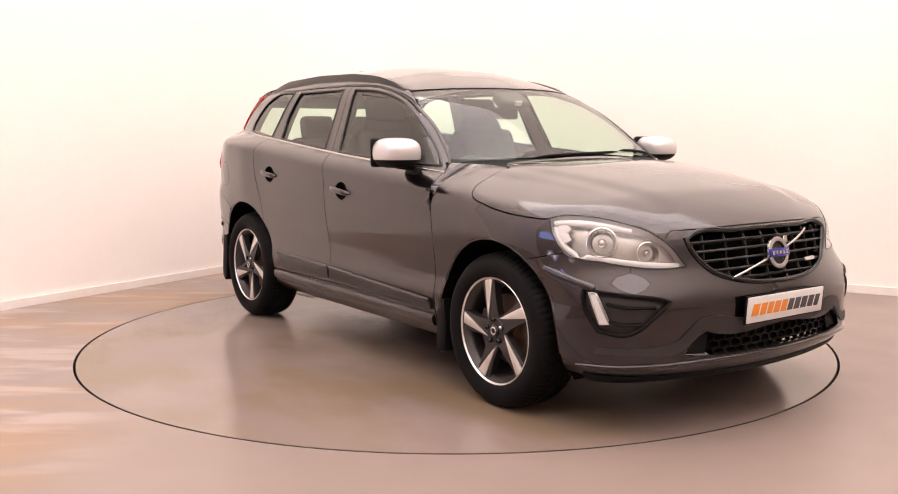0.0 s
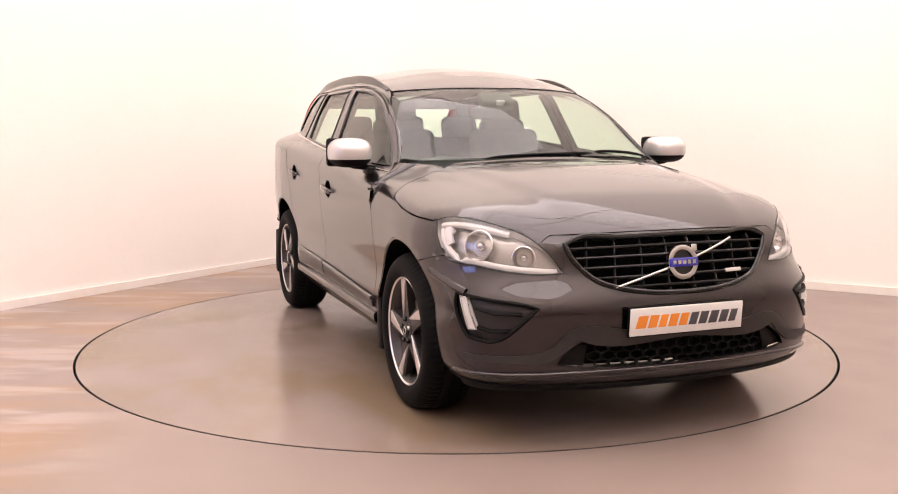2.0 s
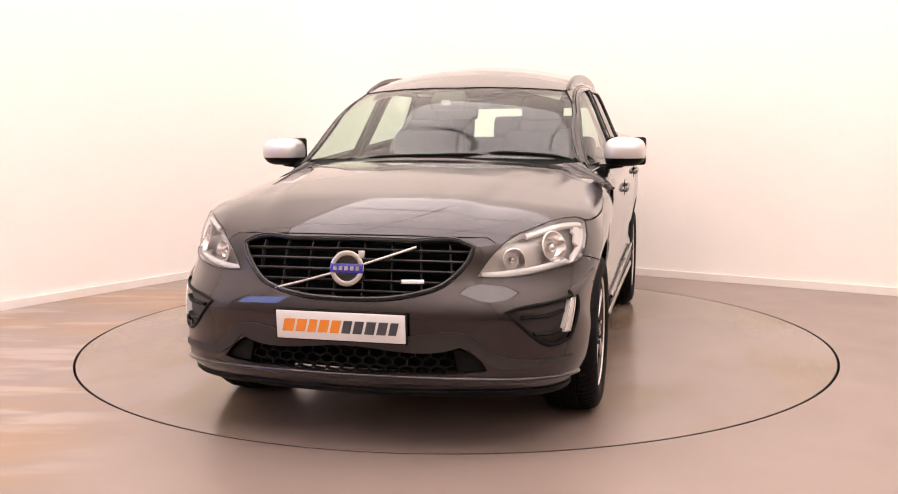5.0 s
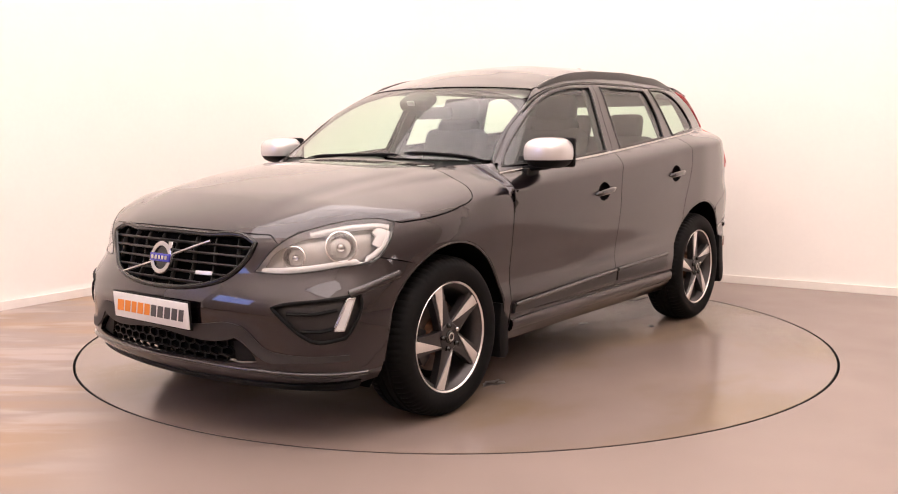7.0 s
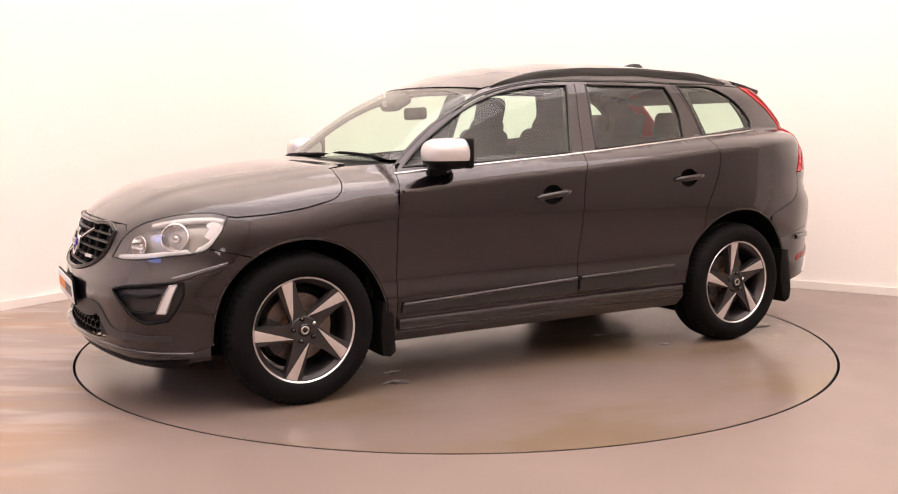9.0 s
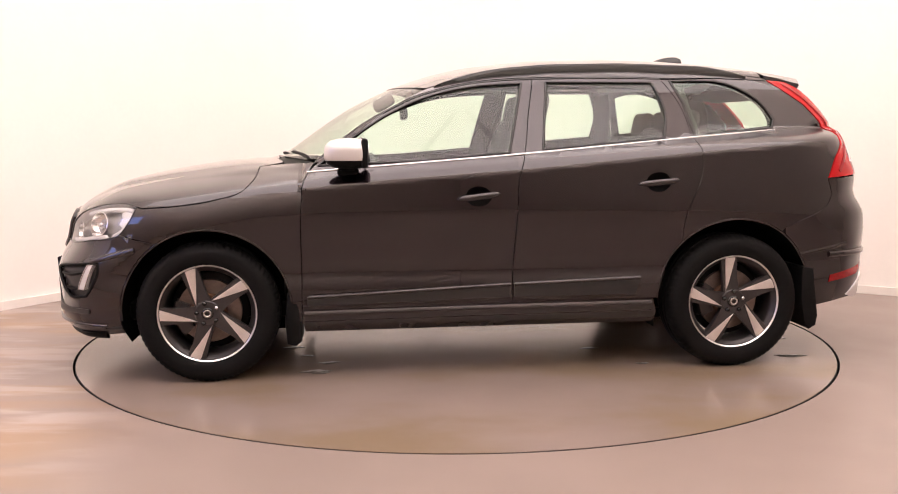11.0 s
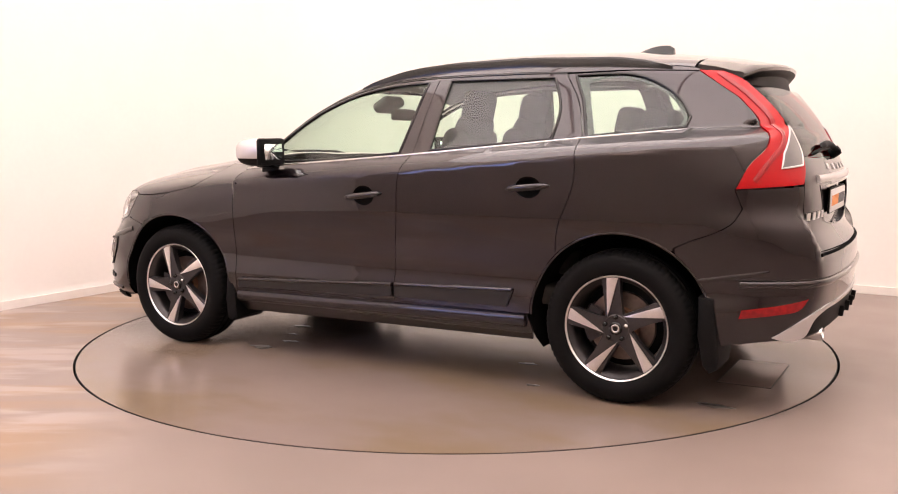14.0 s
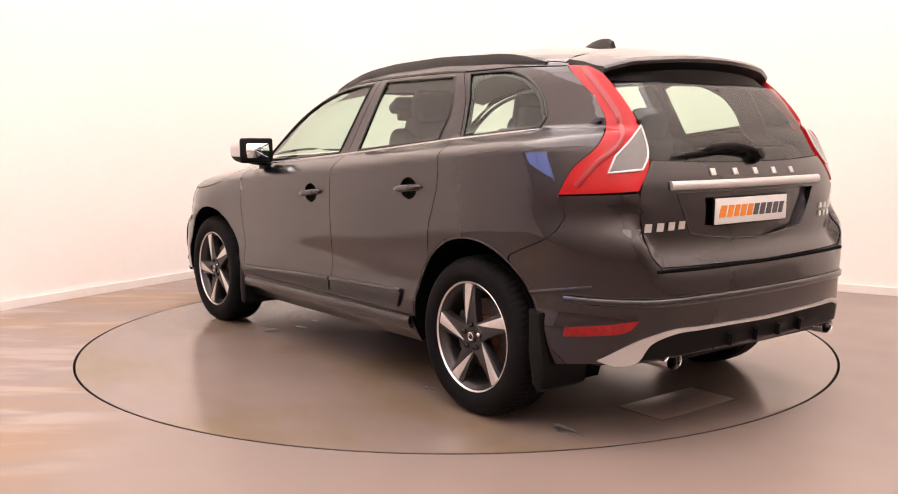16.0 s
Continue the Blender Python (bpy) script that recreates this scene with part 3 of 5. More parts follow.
hood_half = join([[1.075, 0, 0]], on("top", "1.062,.3 1.012,.52"), on("side", "1.075,1.10 1.131,1.092 1.139,1.046 1.19,.982 1.331,.933 1.48,.908 1.69,.892"),
                 on("front", lamp_top), on("front", ".56,.853 .5,.855 .25,.862 0,.864"))
hood = panel("bonnet", "top", both(hood_half), M_PAINT, car)
shield_half = on("top", "1.05,0 1.035,.25 .97,.48 .88,.67 .80,.770 .62,.722 .42,.660 .26,.597 .33,.45 .40,.25 .44,0")
panel("windscreen", "top", both(shield_half), M_GLASS, car, deep=0, push=-0.004, step=0.05, label="raked windscreen")
roof_half = on("top", ".435,0 .395,.25 .325,.45 .245,.596 0,.597 -.5,.595 -1.0,.592 -1.4,.585 -1.64,.576 -1.66,.3 -1.66,0")
panel("roof", "top", both(roof_half), M_PAINT, car)
glass_rear = on("rear", "0,1.47 .5,1.472 .715,1.465 .70,1.444 .625,1.315 .590,1.212 .588,1.152 .3,1.140 0,1.138")
panel("rear_window", "rear", both(glass_rear), M_GLASS, car, deep=0, push=-0.003, step=0.05, label="tinted rear window")
gate = on("rear", "0,1.138 .3,1.140 .588,1.152 .640,1.031 .635,.892 .60,.77 .57,.735 0,.728")
NICHE = on("rear", ".490,1.020 .465,.952 .425,.857 .36,.845 -.27,.838 -.335,.848 -.385,.93 -.430,1.018")
panel("tailgate", "rear", both(gate), M_PAINT, car, holes=[NICHE], deep=0.03)
rear_b = join(on("rear", "0,.728 .57,.735 .60,.77 .635,.892 .643,1.026 .930,1.012"), on("side", "-1.935,.93 -1.90,.87 -1.83,.825 -1.74,.79 -1.655,.752"), lift("side", arc(*ARCH_R, 125, 190))[1:],
              on("rear", "1.0,.31 .8,.345 .62,.36 .5,.37 0,.37"))
panel("rear_bumper", "rear", both(rear_b), M_PAINT, car)
low_half = "0,.437 .30,.440 .425,.440 .505,.380 .520,.352 .46,.343 .25,.338 0,.336"
FOG = on("front", ".585,.577 .62,.588 .76,.605 .906,.620 .910,.585 .875,.491 .847,.450 .738,.440 .694,.465 .647,.511")
front_b = join(on("front", "0,.864 .25,.862 .5,.855 .56,.853 .60,.818 .577,.801 .502,.708 .575,.703 .836,.728 .994,.758"), front_seam[::-1],
               lift("side", arc(*ARCH_F, 55, -14))[1:], on("front", ".8,.23 .5,.225 0,.225"))
panel("front_bumper", "front", both(front_b), M_PAINT, car, holes=[both(on("front", grille_half)), both(on("front", low_half)), FOG, flip(FOG)])


# ---------------------------------------------------------------- wheels
def mirrored(bm, on_right):
    if on_right:
        bmesh.ops.scale(bm, vec=(1, -1, 1), verts=bm.verts)
        bmesh.ops.reverse_faces(bm, faces=bm.faces)
    return bm


def slab(bm, poly, z0, z1, m=None, bevel=0.0):
    """A flat plate from an outline, between two heights."""
    m = m or Matrix()
    lo = [bm.verts.new(m @ Vector((x, y, z0))) for x, y in poly]
    hi = [bm.verts.new(m @ Vector((x, y, z1))) for x, y in poly]
    n = len(poly)
    fs = [bm.faces.new(hi), bm.faces.new(lo[::-1])]
    for i in range(n):
        j = (i + 1) % n
        fs.append(bm.faces.new((lo[i], lo[j], hi[j], hi[i])))
    if bevel:
        bmesh.ops.bevel(bm, geom=[e for e in fs[0].edges], offset=bevel, segments=2, affect="EDGES", profile=0.5)
    return bm


TYRE_R = 0.357
tyre_profile = [(0.240, -0.016), (0.249, 0.002), (0.262, 0.012), (0.285, 0.018), (0.310, 0.018), (0.330, 0.009), (0.344, -0.008), (0.3535, -0.030),
                (0.3555, -0.060), (0.349, -0.063), (0.349, -0.071), (0.357, -0.074), (0.357, -0.105), (0.350, -0.107), (0.350, -0.115), (0.357, -0.118), (0.357, -0.148),
                (0.349, -0.151), (0.349, -0.159), (0.3555, -0.162), (0.3535, -0.190), (0.344, -0.212), (0.320, -0.232), (0.280, -0.236), (0.235, -0.215)]


tyre_profile = [(0.24 + (r - 0.24) * 1.05, h) for r, h in tyre_profile]


def make_wheel():
    """A wheel whose axis is z, its outer face at height 0."""
    w = new("wheel")
    w.parent = car
    bm = bmesh.new()
    rows, steps = [], 288
    for i in range(steps):
        cut = 0.0045 if i % 4 == 0 else 0.0
        row = []
        for r, h in tyre_profile:
            shoulder = cut if (r > 0.338 and (-0.062 < h or h < -0.16)) else 0.0
            a = 2 * math.pi * i / steps + (0.35 * max(0, -0.01 - h) if h > -0.075 else 0.02)
            row.append(bm.verts.new(((r - shoulder) * math.cos(a), (r - shoulder) * math.sin(a), h)))
        rows.append(row)
    for p, q in zip(rows, rows[1:] + rows[:1]):
        for j in range(len(p) - 1):
            bm.faces.new((p[j], q[j], q[j + 1], p[j + 1]))
    part("tyre", sharpen(bm, 40), M_RUBBER, w, "black tyre with worn tread")
    bm = bmesh.new()
    lathe(bm, [(0.246, -0.020), (0.2515, -0.004), (0.2515, 0.002), (0.2485, 0.005), (0.2445, 0.003), (0.2405, -0.004)], 96)
    part("rim_lip", sharpen(bm, 40), M_CUT, w, "bright machined rim edge")
    bm = bmesh.new()
    lathe(bm, [(0.2412, -0.001), (0.236, -0.012), (0.222, -0.020), (0.214, -0.05), (0.209, -0.12), (0.214, -0.20), (0.235, -0.215)], 96)
    part("rim_barrel", sharpen(bm, 60), M_DARKMETAL, w)
    body = [(-0.052, 0.02), (-0.056, 0.10), (-0.066, 0.17), (-0.075, 0.229), (-0.045, 0.237), (0.006, 0.2415), (0.018, 0.2405), (0.016, 0.17), (0.020, 0.10), (0.034, 0.055), (0.05, 0.02), (0.0, -0.02), (-0.04, -0.01)]
    face = [(-0.044, 0.050), (-0.047, 0.15), (-0.050, 0.2355), (-0.022, 0.2395), (0.006, 0.2405), (-0.012, 0.17), (-0.032, 0.09)]
    for i in range(5):
        r = Matrix.Rotation(2 * math.pi * i / 5, 4, "Z")
        bm = bmesh.new()
        slab(bm, body, -0.048, -0.010, r, 0.004)
        sp = part("spoke", sharpen(bm, 30), M_DARKMETAL, w)
        bm = bmesh.new()
        slab(bm, face, -0.012, -0.0045, r, 0.0025)
        part("spoke_face", sharpen(bm, 30), M_CUT, sp, "bright machined spoke face")
    bm = bmesh.new()
    lathe(bm, [(0.0, -0.006), (0.060, -0.006), (0.068, -0.012), (0.070, -0.05), (0.0, -0.05)], 40)
    part("hub", sharpen(bm), M_DARKMETAL, w)
    bm = bmesh.new()
    lathe(bm, [(0.0, 0.003), (0.026, 0.002), (0.031, -0.002), (0.031, -0.008)], 32)
    cap = part("centre_cap", sharpen(bm), M_GLOSSBLACK, w)
    bm = bmesh.new()
    lathe(bm, [(0.012, 0.004), (0.014, 0.0055), (0.019, 0.0055), (0.021, 0.004)], 24)
    part("cap_ring", bm, M_CHROME, cap)
    for i in range(5):
        a = 2 * math.pi * (i + 0.25) / 5
        bm = bmesh.new()
        c = Matrix.Translation((0.054 * math.cos(a), 0.054 * math.sin(a), 0))
        bmesh.ops.create_cone(bm, cap_ends=True, segments=6, radius1=0.0125, radius2=0.0105, depth=0.016, matrix=c @ Matrix.Translation((0, 0, -0.001)))
        part("wheel_bolt", sharpen(bm), M_GLOSSBLACK if i else M_CHROME, w)
    bm = bmesh.new()
    lathe(bm, [(0.082, -0.055), (0.086, -0.085), (0.090, -0.088), (0.162, -0.088), (0.164, -0.092), (0.164, -0.108), (0.09, -0.108)], 48)
    part("brake_disc", sharpen(bm), M_RUST, w, "worn brown-grey brake disc")
    bm = bmesh.new()
    lathe(bm, [(0.0, -0.052), (0.088, -0.052), (0.092, -0.085)], 32)
    part("disc_bell", sharpen(bm), M_HUBRUST, w, "rusty disc bell")
    bm = bmesh.new()
    ring = []
    for i in range(13):
        a = math.radians(145 + i * 5.5)
        k = 1.0 if 0 < i < 12 else 0.8
        ring.append([bm.verts.new((r * math.cos(a), r * math.sin(a), h)) for r, h in ((0.105, -0.062), (0.12, -0.055), (0.17, -0.058), (0.183 * k, -0.075), (0.183, -0.125), (0.105, -0.125))])
    for p, q in zip(ring, ring[1:]):
        for j in range(6):
            bm.faces.new((p[j], p[(j + 1) % 6], q[(j + 1) % 6], q[j]))
    bm.faces.new(ring[0])
    bm.faces.new(ring[-1])
    part("brake_caliper", sharpen(bm), M_DARKMETAL, w)
    bm = bmesh.new()
    lathe(bm, [(0.03, -0.115), (0.19, -0.118), (0.20, -0.125)], 32)
    part("dust_shield", bm, M_BLACK, w)
    return w


wheel = make_wheel()
OUT_L, OUT_R = Matrix.Rotation(-math.pi / 2, 4, "X"), Matrix.Rotation(math.pi / 2, 4, "X")
spin = lambda a: Matrix.Rotation(radians(a), 4, "Z")
flipz = Matrix.Rotation(math.pi, 4, "Z")
wheel.matrix_basis = Matrix.Translation((1.387, 0.905, TYRE_R)) @ OUT_L @ spin(194)
copy_thing(wheel, Matrix.Translation((-1.387, 0.900, TYRE_R)) @ OUT_L @ spin(180))
copy_thing(wheel, Matrix.Translation((1.387, -0.905, TYRE_R)) @ OUT_R @ spin(6))
copy_thing(wheel, Matrix.Translation((-1.387, -0.900, TYRE_R)) @ OUT_R @ spin(34))

# ---------------------------------------------------------------- dark inner body
for m in SIDES:
    for nm, (cx, cz, r) in (("front_wheel_well", ARCH_F), ("rear_wheel_well", ARCH_R)):
        bm = bmesh.new()
        a = arc(cx, cz, r + 0.006, -22, 202, 30)
        rows = []
        for x, z in a:
            edge = side_y(np.array([x]), np.array([z]))[0] - 0.012
            rows.append([bm.verts.new((x, y, z)) for y in (edge, edge - 0.05, 0.52)])
        for p, q in zip(rows, rows[1:]):
            for j in range(2):
                bm.faces.new((p[j], p[j + 1], q[j + 1], q[j]))
        bm.faces.new([r_[2] for r_ in rows])
        part(nm, mirrored(sharpen(bm), m), M_VOID, car, "black plastic wheel arch liner")
        line = lift("side", arc(cx, cz, r - 0.004, -4 if cx > 0 else 2, 184, 40))
        ribbon("arch_lip", "side", line, 0.010, 0.003, M_PAINT, car, push=-0.004, mirror=m)

bm = bmesh.new()
box(bm, (3.9, 1.30, 0.10), Matrix.Translation((0.02, 0, 0.33)), 0.03)
box(bm, (1.75, 1.62, 0.12), Matrix.Translation((-0.02, 0, 0.325)), 0.03)
box(bm, (0.5, 1.2, 0.14), Matrix.Translation((-1.95, 0, 0.40)), 0.03)
part("underbody", sharpen(bm), M_BLACK, car)
bm = bmesh.new()
box(bm, (0.9, 1.0, 0.34), Matrix.Translation((1.55, 0, 0.56)), 0.05)
box(bm, (0.06, 1.5, 0.66), Matrix.Translation((0.98, 0, 0.72)), 0.02)
part("engine_bay", sharpen(bm), M_BLACK, car)

# ---------------------------------------------------------------- side trim
ribbon("fuel_flap_gap", "side", lift("side", np.stack([-1.715 + 0.075 * np.cos(np.linspace(0, 2 * np.pi, 32, False)), 0.985 + 0.082 * np.sin(np.linspace(0, 2 * np.pi, 32, False))], -1)), 0.0035, 0.0006, M_GLOSSBLACK, car, closed=True, mirror=True)
for m in SIDES:
    strip = on("side", ".875,1.066 .7,1.081 .290,1.112 -.246,1.153 -.754,1.198 -1.176,1.236 -1.45,1.258 -1.650,1.274")
    ribbon("belt_trim", "side", strip, 0.015, 0.006, M_CHROME, car, mirror=m, label="bright chrome strip under the windows")
    for nm, g, door in (("front_window_seal", glass_f, FRONT_DOOR[m]), ("rear_window_seal", glass_r, REAR_DOOR[m])):
        ribbon(nm, "side", g, 0.013, 0.006, M_GLOSSBLACK, door, closed=True, mirror=m)
    ribbon("quarter_window_seal", "side", glass_q, 0.014, 0.005, M_GLOSSBLACK, QUARTER[m], closed=True, mirror=m)
    panel("quarter_window_frit", "side", glass_q, M_GLOSSBLACK, QUARTER[m], mirror=m, gap=0.0, push=-0.007, deep=0, step=0.04,
          holes=[on("side", "-1.16,1.500 -1.234,1.522 -1.375,1.514 -1.485,1.472 -1.585,1.402 -1.632,1.325 -1.618,1.298 -1.40,1.275 -1.225,1.256 -1.185,1.40")])
    # door seal line along the roof
    seal = on("side", ".845,1.108 .725,1.205 .603,1.297 .451,1.386 .299,1.456 .146,1.501 -.008,1.530 -.162,1.5455 -.330,1.552 -.622,1.557 -.929,1.556 -1.036,1.551")
    ribbon("door_seal", "side", seal, 0.011, 0.004, M_GLOSSBLACK, car, mirror=m, push=-0.002)
    # Added black strips behind the panel gaps; they stop light showing through.
    ribbon("door_gap_backing", "side", on("side", ".905,.42 .903,.914 .894,1.007 .862,1.062"), 0.034, 0.002, M_VOID, car, push=-0.018, mirror=m)
    ribbon("bumper_gap_backing", "side", on("side", "1.64,.720 1.775,.751"), 0.030, 0.002, M_VOID, car, push=-0.018, mirror=m)
    # lower door mouldings
    panel("door_moulding", "side", on("side", ".886,.436 .288,.462 -.170,.482 -.170,.411 .888,.384"), M_GRILLE, FRONT_DOOR[m], gap=0.003, push=0.013, deep=0.022, mirror=m, step=0.015)
    panel("door_moulding", "side", on("side", "-.186,.483 -.607,.496 -.872,.504 -.838,.414 -.186,.411"), M_GRILLE, REAR_DOOR[m], gap=0.003, push=0.013, deep=0.022, mirror=m, step=0.015)
    ribbon("moulding_edge", "side", on("side", ".880,.431 .288,.457 -.168,.477"), 0.020, 0.009, M_PAINT, FRONT_DOOR[m], push=0.012, mirror=m)
    ribbon("moulding_edge", "side", on("side", "-.190,.478 -.607,.491 -.862,.499"), 0.020, 0.009, M_PAINT, REAR_DOOR[m], push=0.012, mirror=m)
    ribbon("sill_trim", "side", on("side", ".90,.330 .3,.338 -.3,.345 -.93,.352"), 0.06, 0.022, M_PAINT, car, mirror=m)
    # handles
    for x, z, lift_z, door in ((0.0, 0.939, 0.013, FRONT_DOOR[m]), (-0.950, 1.004, 0.010, REAR_DOOR[m])):
        y = side_y(np.array([x]), np.array([z]))[0]
        bm = bmesh.new()
        rows = []
        for k in range(7):
            a = math.pi / 2 * k / 6
            rows.append([bm.verts.new((x + 0.069 * math.cos(a) * math.cos(b), y - 0.003 - 0.032 * math.sin(a), z + 0.053 * math.cos(a) * math.sin(b))) for b in np.linspace(0, 2 * np.pi, 24, False)])
        for p, q in zip(rows, rows[1:]):
            for j in range(24):
                bm.faces.new((p[j], p[(j + 1) % 24], q[(j + 1) % 24], q[j]))
        # Cup bowl is near-black, not body colour: its shade is put into the colour.
        part("handle_cup", mirrored(bm, m), M_VOID, door)
        bm = bmesh.new()
        n = 14
        ring = []
        for k in range(n + 1):
            s = -1 + 2 * k / n
            bow = 0.030 - 0.020 * s ** 4
            hh = 0.0165 * (1 - 0.35 * abs(s) ** 3) * (0.3 if k in (0, n) else 1)
            c = Vector((x + s * 0.113, y + bow - 0.008, z - s * lift_z))
            ring.append([bm.verts.new(c + Vector((0, 0.011 * math.cos(b), hh * math.sin(b)))) for b in np.linspace(0, 2 * np.pi, 12, False)])
        for p, q in zip(ring, ring[1:]):
            for j in range(12):
                bm.faces.new((p[j], p[(j + 1) % 12], q[(j + 1) % 12], q[j]))
        bm.faces.new(ring[0])
        bm.faces.new(ring[-1])
        part("door_handle", mirrored(bm, m), M_PAINT, door, "body-coloured pull handle")
    # mud flaps
    for nm, poly in (("front_mudflap", [(0.985, 0.45), (0.93, 0.44), (0.915, 0.20), (0.945, 0.175), (0.99, 0.185), (1.0, 0.30)]),
                     ("rear_mudflap", [(-1.765, 0.54), (-1.83, 0.53), (-1.865, 0.27), (-1.855, 0.215), (-1.82, 0.195), (-1.79, 0.23), (-1.765, 0.36)])):
        bm = bmesh.new()
        slab(bm, poly, 0.66, 0.905, Matrix.Rotation(math.pi / 2, 4, "X") @ Matrix.Scale(-1, 4, (0, 0, 1)), 0.012)
        part(nm, mirrored(sharpen(bm), m), M_BLACK, car, "black rubber mud flap")
    # roof rails
    t = np.linspace(0, 1, 40)
    xs = 0.20 - t * 1.74
    bm = bmesh.new()
    ring = []
    for x, s in zip(xs, t):
        y = 0.603 - 0.03 * max(0, s - 0.75) * 4 * 0.5
        base = lift("top", [[x, y]])[0][2]
        h = 0.033 * min(1, (s / 0.22) ** 0.6, ((1 - s) / 0.14) ** 0.6) + 0.003
        low = -0.014
        c = [(-0.013, low), (-0.014, h * 0.7), (-0.009, h), (0.007, h), (0.013, h * 0.7), (0.014, low)]
        ring.append([bm.verts.new((x, y + a, base + b)) for a, b in c])
    for p, q in zip(ring, ring[1:]):
        for j in range(6):
            bm.faces.new((p[j], p[(j + 1) % 6], q[(j + 1) % 6], q[j]))
    bm.faces.new(ring[0])
    bm.faces.new(ring[-1])
    part("roof_rail", mirrored(sharpen(bm, 45), m), M_GLOSSBLACK, car, "black roof rail")


# ---------------------------------------------------------------- door mirrors
def egg(bm, centre, half, flat_back=0.0, z_lo=-1.0, z_hi=1.0, power=2.8, seg=28, rings=16):
    """A rounded, squarish shell; z_lo and z_hi keep a slice of it."""
    rows = []
    f = lambda v: math.copysign(abs(v) ** (2 / power), v)
    for i in range(rings + 1):
        w = z_lo + (z_hi - z_lo) * i / rings
        b = math.asin(max(-1, min(1, w)))
        row = []
        for j in range(seg):
            a = 2 * math.pi * j / seg
            x = f(math.cos(b)) * f(math.cos(a)) * half[0]
            y = f(math.cos(b)) * f(math.sin(a)) * half[1]
            x = max(x, -half[0] * flat_back) if flat_back else x
            row.append(bm.verts.new((centre[0] + x, centre[1] + y, centre[2] + f(math.sin(b)) * half[2])))
        rows.append(row)
    for p, q in zip(rows, rows[1:]):
        for j in range(seg):
            bm.faces.new((p[j], p[(j + 1) % seg], q[(j + 1) % seg], q[j]))
    bm.faces.new(rows[0][::-1])
    bm.faces.new(rows[-1])
    bmesh.ops.remove_doubles(bm, verts=bm.verts, dist=1e-4)
    return bm


MIRROR_C, MIRROR_H = (0.655, 0.962, 1.163), (0.128, 0.109, 0.078)
for m in SIDES:
    bm = bmesh.new()
    egg(bm, MIRROR_C, MIRROR_H, 0.62, -0.30, 1.0)
    dm = part("door_mirror", mirrored(sharpen(bm, 50), m), M_SILVER, car, "silver capped door mirror")
    bm = bmesh.new()
    egg(bm, (MIRROR_C[0], MIRROR_C[1], MIRROR_C[2]), tuple(v * 0.985 for v in MIRROR_H), 0.66, -1.0, -0.28)
    part("mirror_base", mirrored(sharpen(bm, 50), m), M_BLACK, dm, "black mirror underside")
    bm = bmesh.new()
    box(bm, (0.034, 0.212, 0.148), Matrix.Translation((MIRROR_C[0] - 0.074, MIRROR_C[1], MIRROR_C[2] + 0.002)), 0.015)
    part("mirror_frame", mirrored(sharpen(bm), m), M_BLACK, dm)
    bm = bmesh.new()
    slab(bm, [(-0.070, -0.042), (0.070, -0.042), (0.076, 0.0), (0.068, 0.043), (-0.068, 0.043), (-0.076, 0.0)], 0, 0.003,
         Matrix.Translation((MIRROR_C[0] - 0.0915, MIRROR_C[1], MIRROR_C[2] + 0.002)) @ Matrix.Rotation(-math.pi / 2, 4, "Y") @ Matrix.Rotation(math.pi / 2, 4, "Z"))
    part("mirror_glass", mirrored(bm, m), mat("mirror_glass", (0.8, 0.85, 0.85), 0.02, metal=1.0), dm)
    bm = bmesh.new()
    box(bm, (0.075, 0.15, 0.030), Matrix.Translation((0.665, 0.885, 1.088)) @ Matrix.Rotation(0.12, 4, "X"), 0.012)
    box(bm, (0.11, 0.045, 0.06), Matrix.Translation((0.665, 0.862, 1.060)), 0.015)
    part("mirror_arm", mirrored(sharpen(bm), m), M_BLACK, dm)

M_BOWL = mat("lamp_bowl", (0.48, 0.465, 0.455), 0.25, metal=0.5, noise_scale=18, amount=0.35)
# ---------------------------------------------------------------- nose
back = both(on("front", grille_half))
panel("grille_backing", "front", back, M_VOID, car, gap=-0.01, push=-0.055, deep=0)
ribbon("grille_frame", "front", back, 0.022, 0.010, M_GLOSSBLACK, car, closed=True, label="gloss black grille surround")
ribbon("grille_edge", "front", back, 0.005, 0.013, M_DARKMETAL, car, closed=True, push=0.001)


def grille_span(z):
    """Half width of the grille, as an angle, at a height."""
    q = pts(grille_half)
    best = 0.0
    for a, b in zip(q, q[1:]):
        if (a[1] - z) * (b[1] - z) <= 0 and a[1] != b[1]:
            best = max(best, a[0] + (b[0] - a[0]) * (z - a[1]) / (b[1] - a[1]))
    return best


for z in (0.808, 0.768, 0.728, 0.688, 0.650):
    s = grille_span(z) - 0.006
    bow = [(a, z + 0.012 * (1 - (a / 0.5) ** 2) - 0.006) for a in np.linspace(-s, s, 15)]
    ribbon("grille_bar", "front", lift("front", bow), 0.011, 0.016, M_GRILLE, car, push=-0.016)
for a in (-0.41, -0.293, -0.176, -0.059, 0.059, 0.176, 0.293, 0.41):
    zs = np.linspace(0.62, 0.85, 60)
    ok = [z for z in zs if grille_span(z) > abs(a) + 0.01]
    if ok:
        ribbon("grille_post", "front", lift("front", [(a, ok[0]), (a, ok[-1])]), 0.008, 0.012, M_GRILLE, car, push=-0.022)
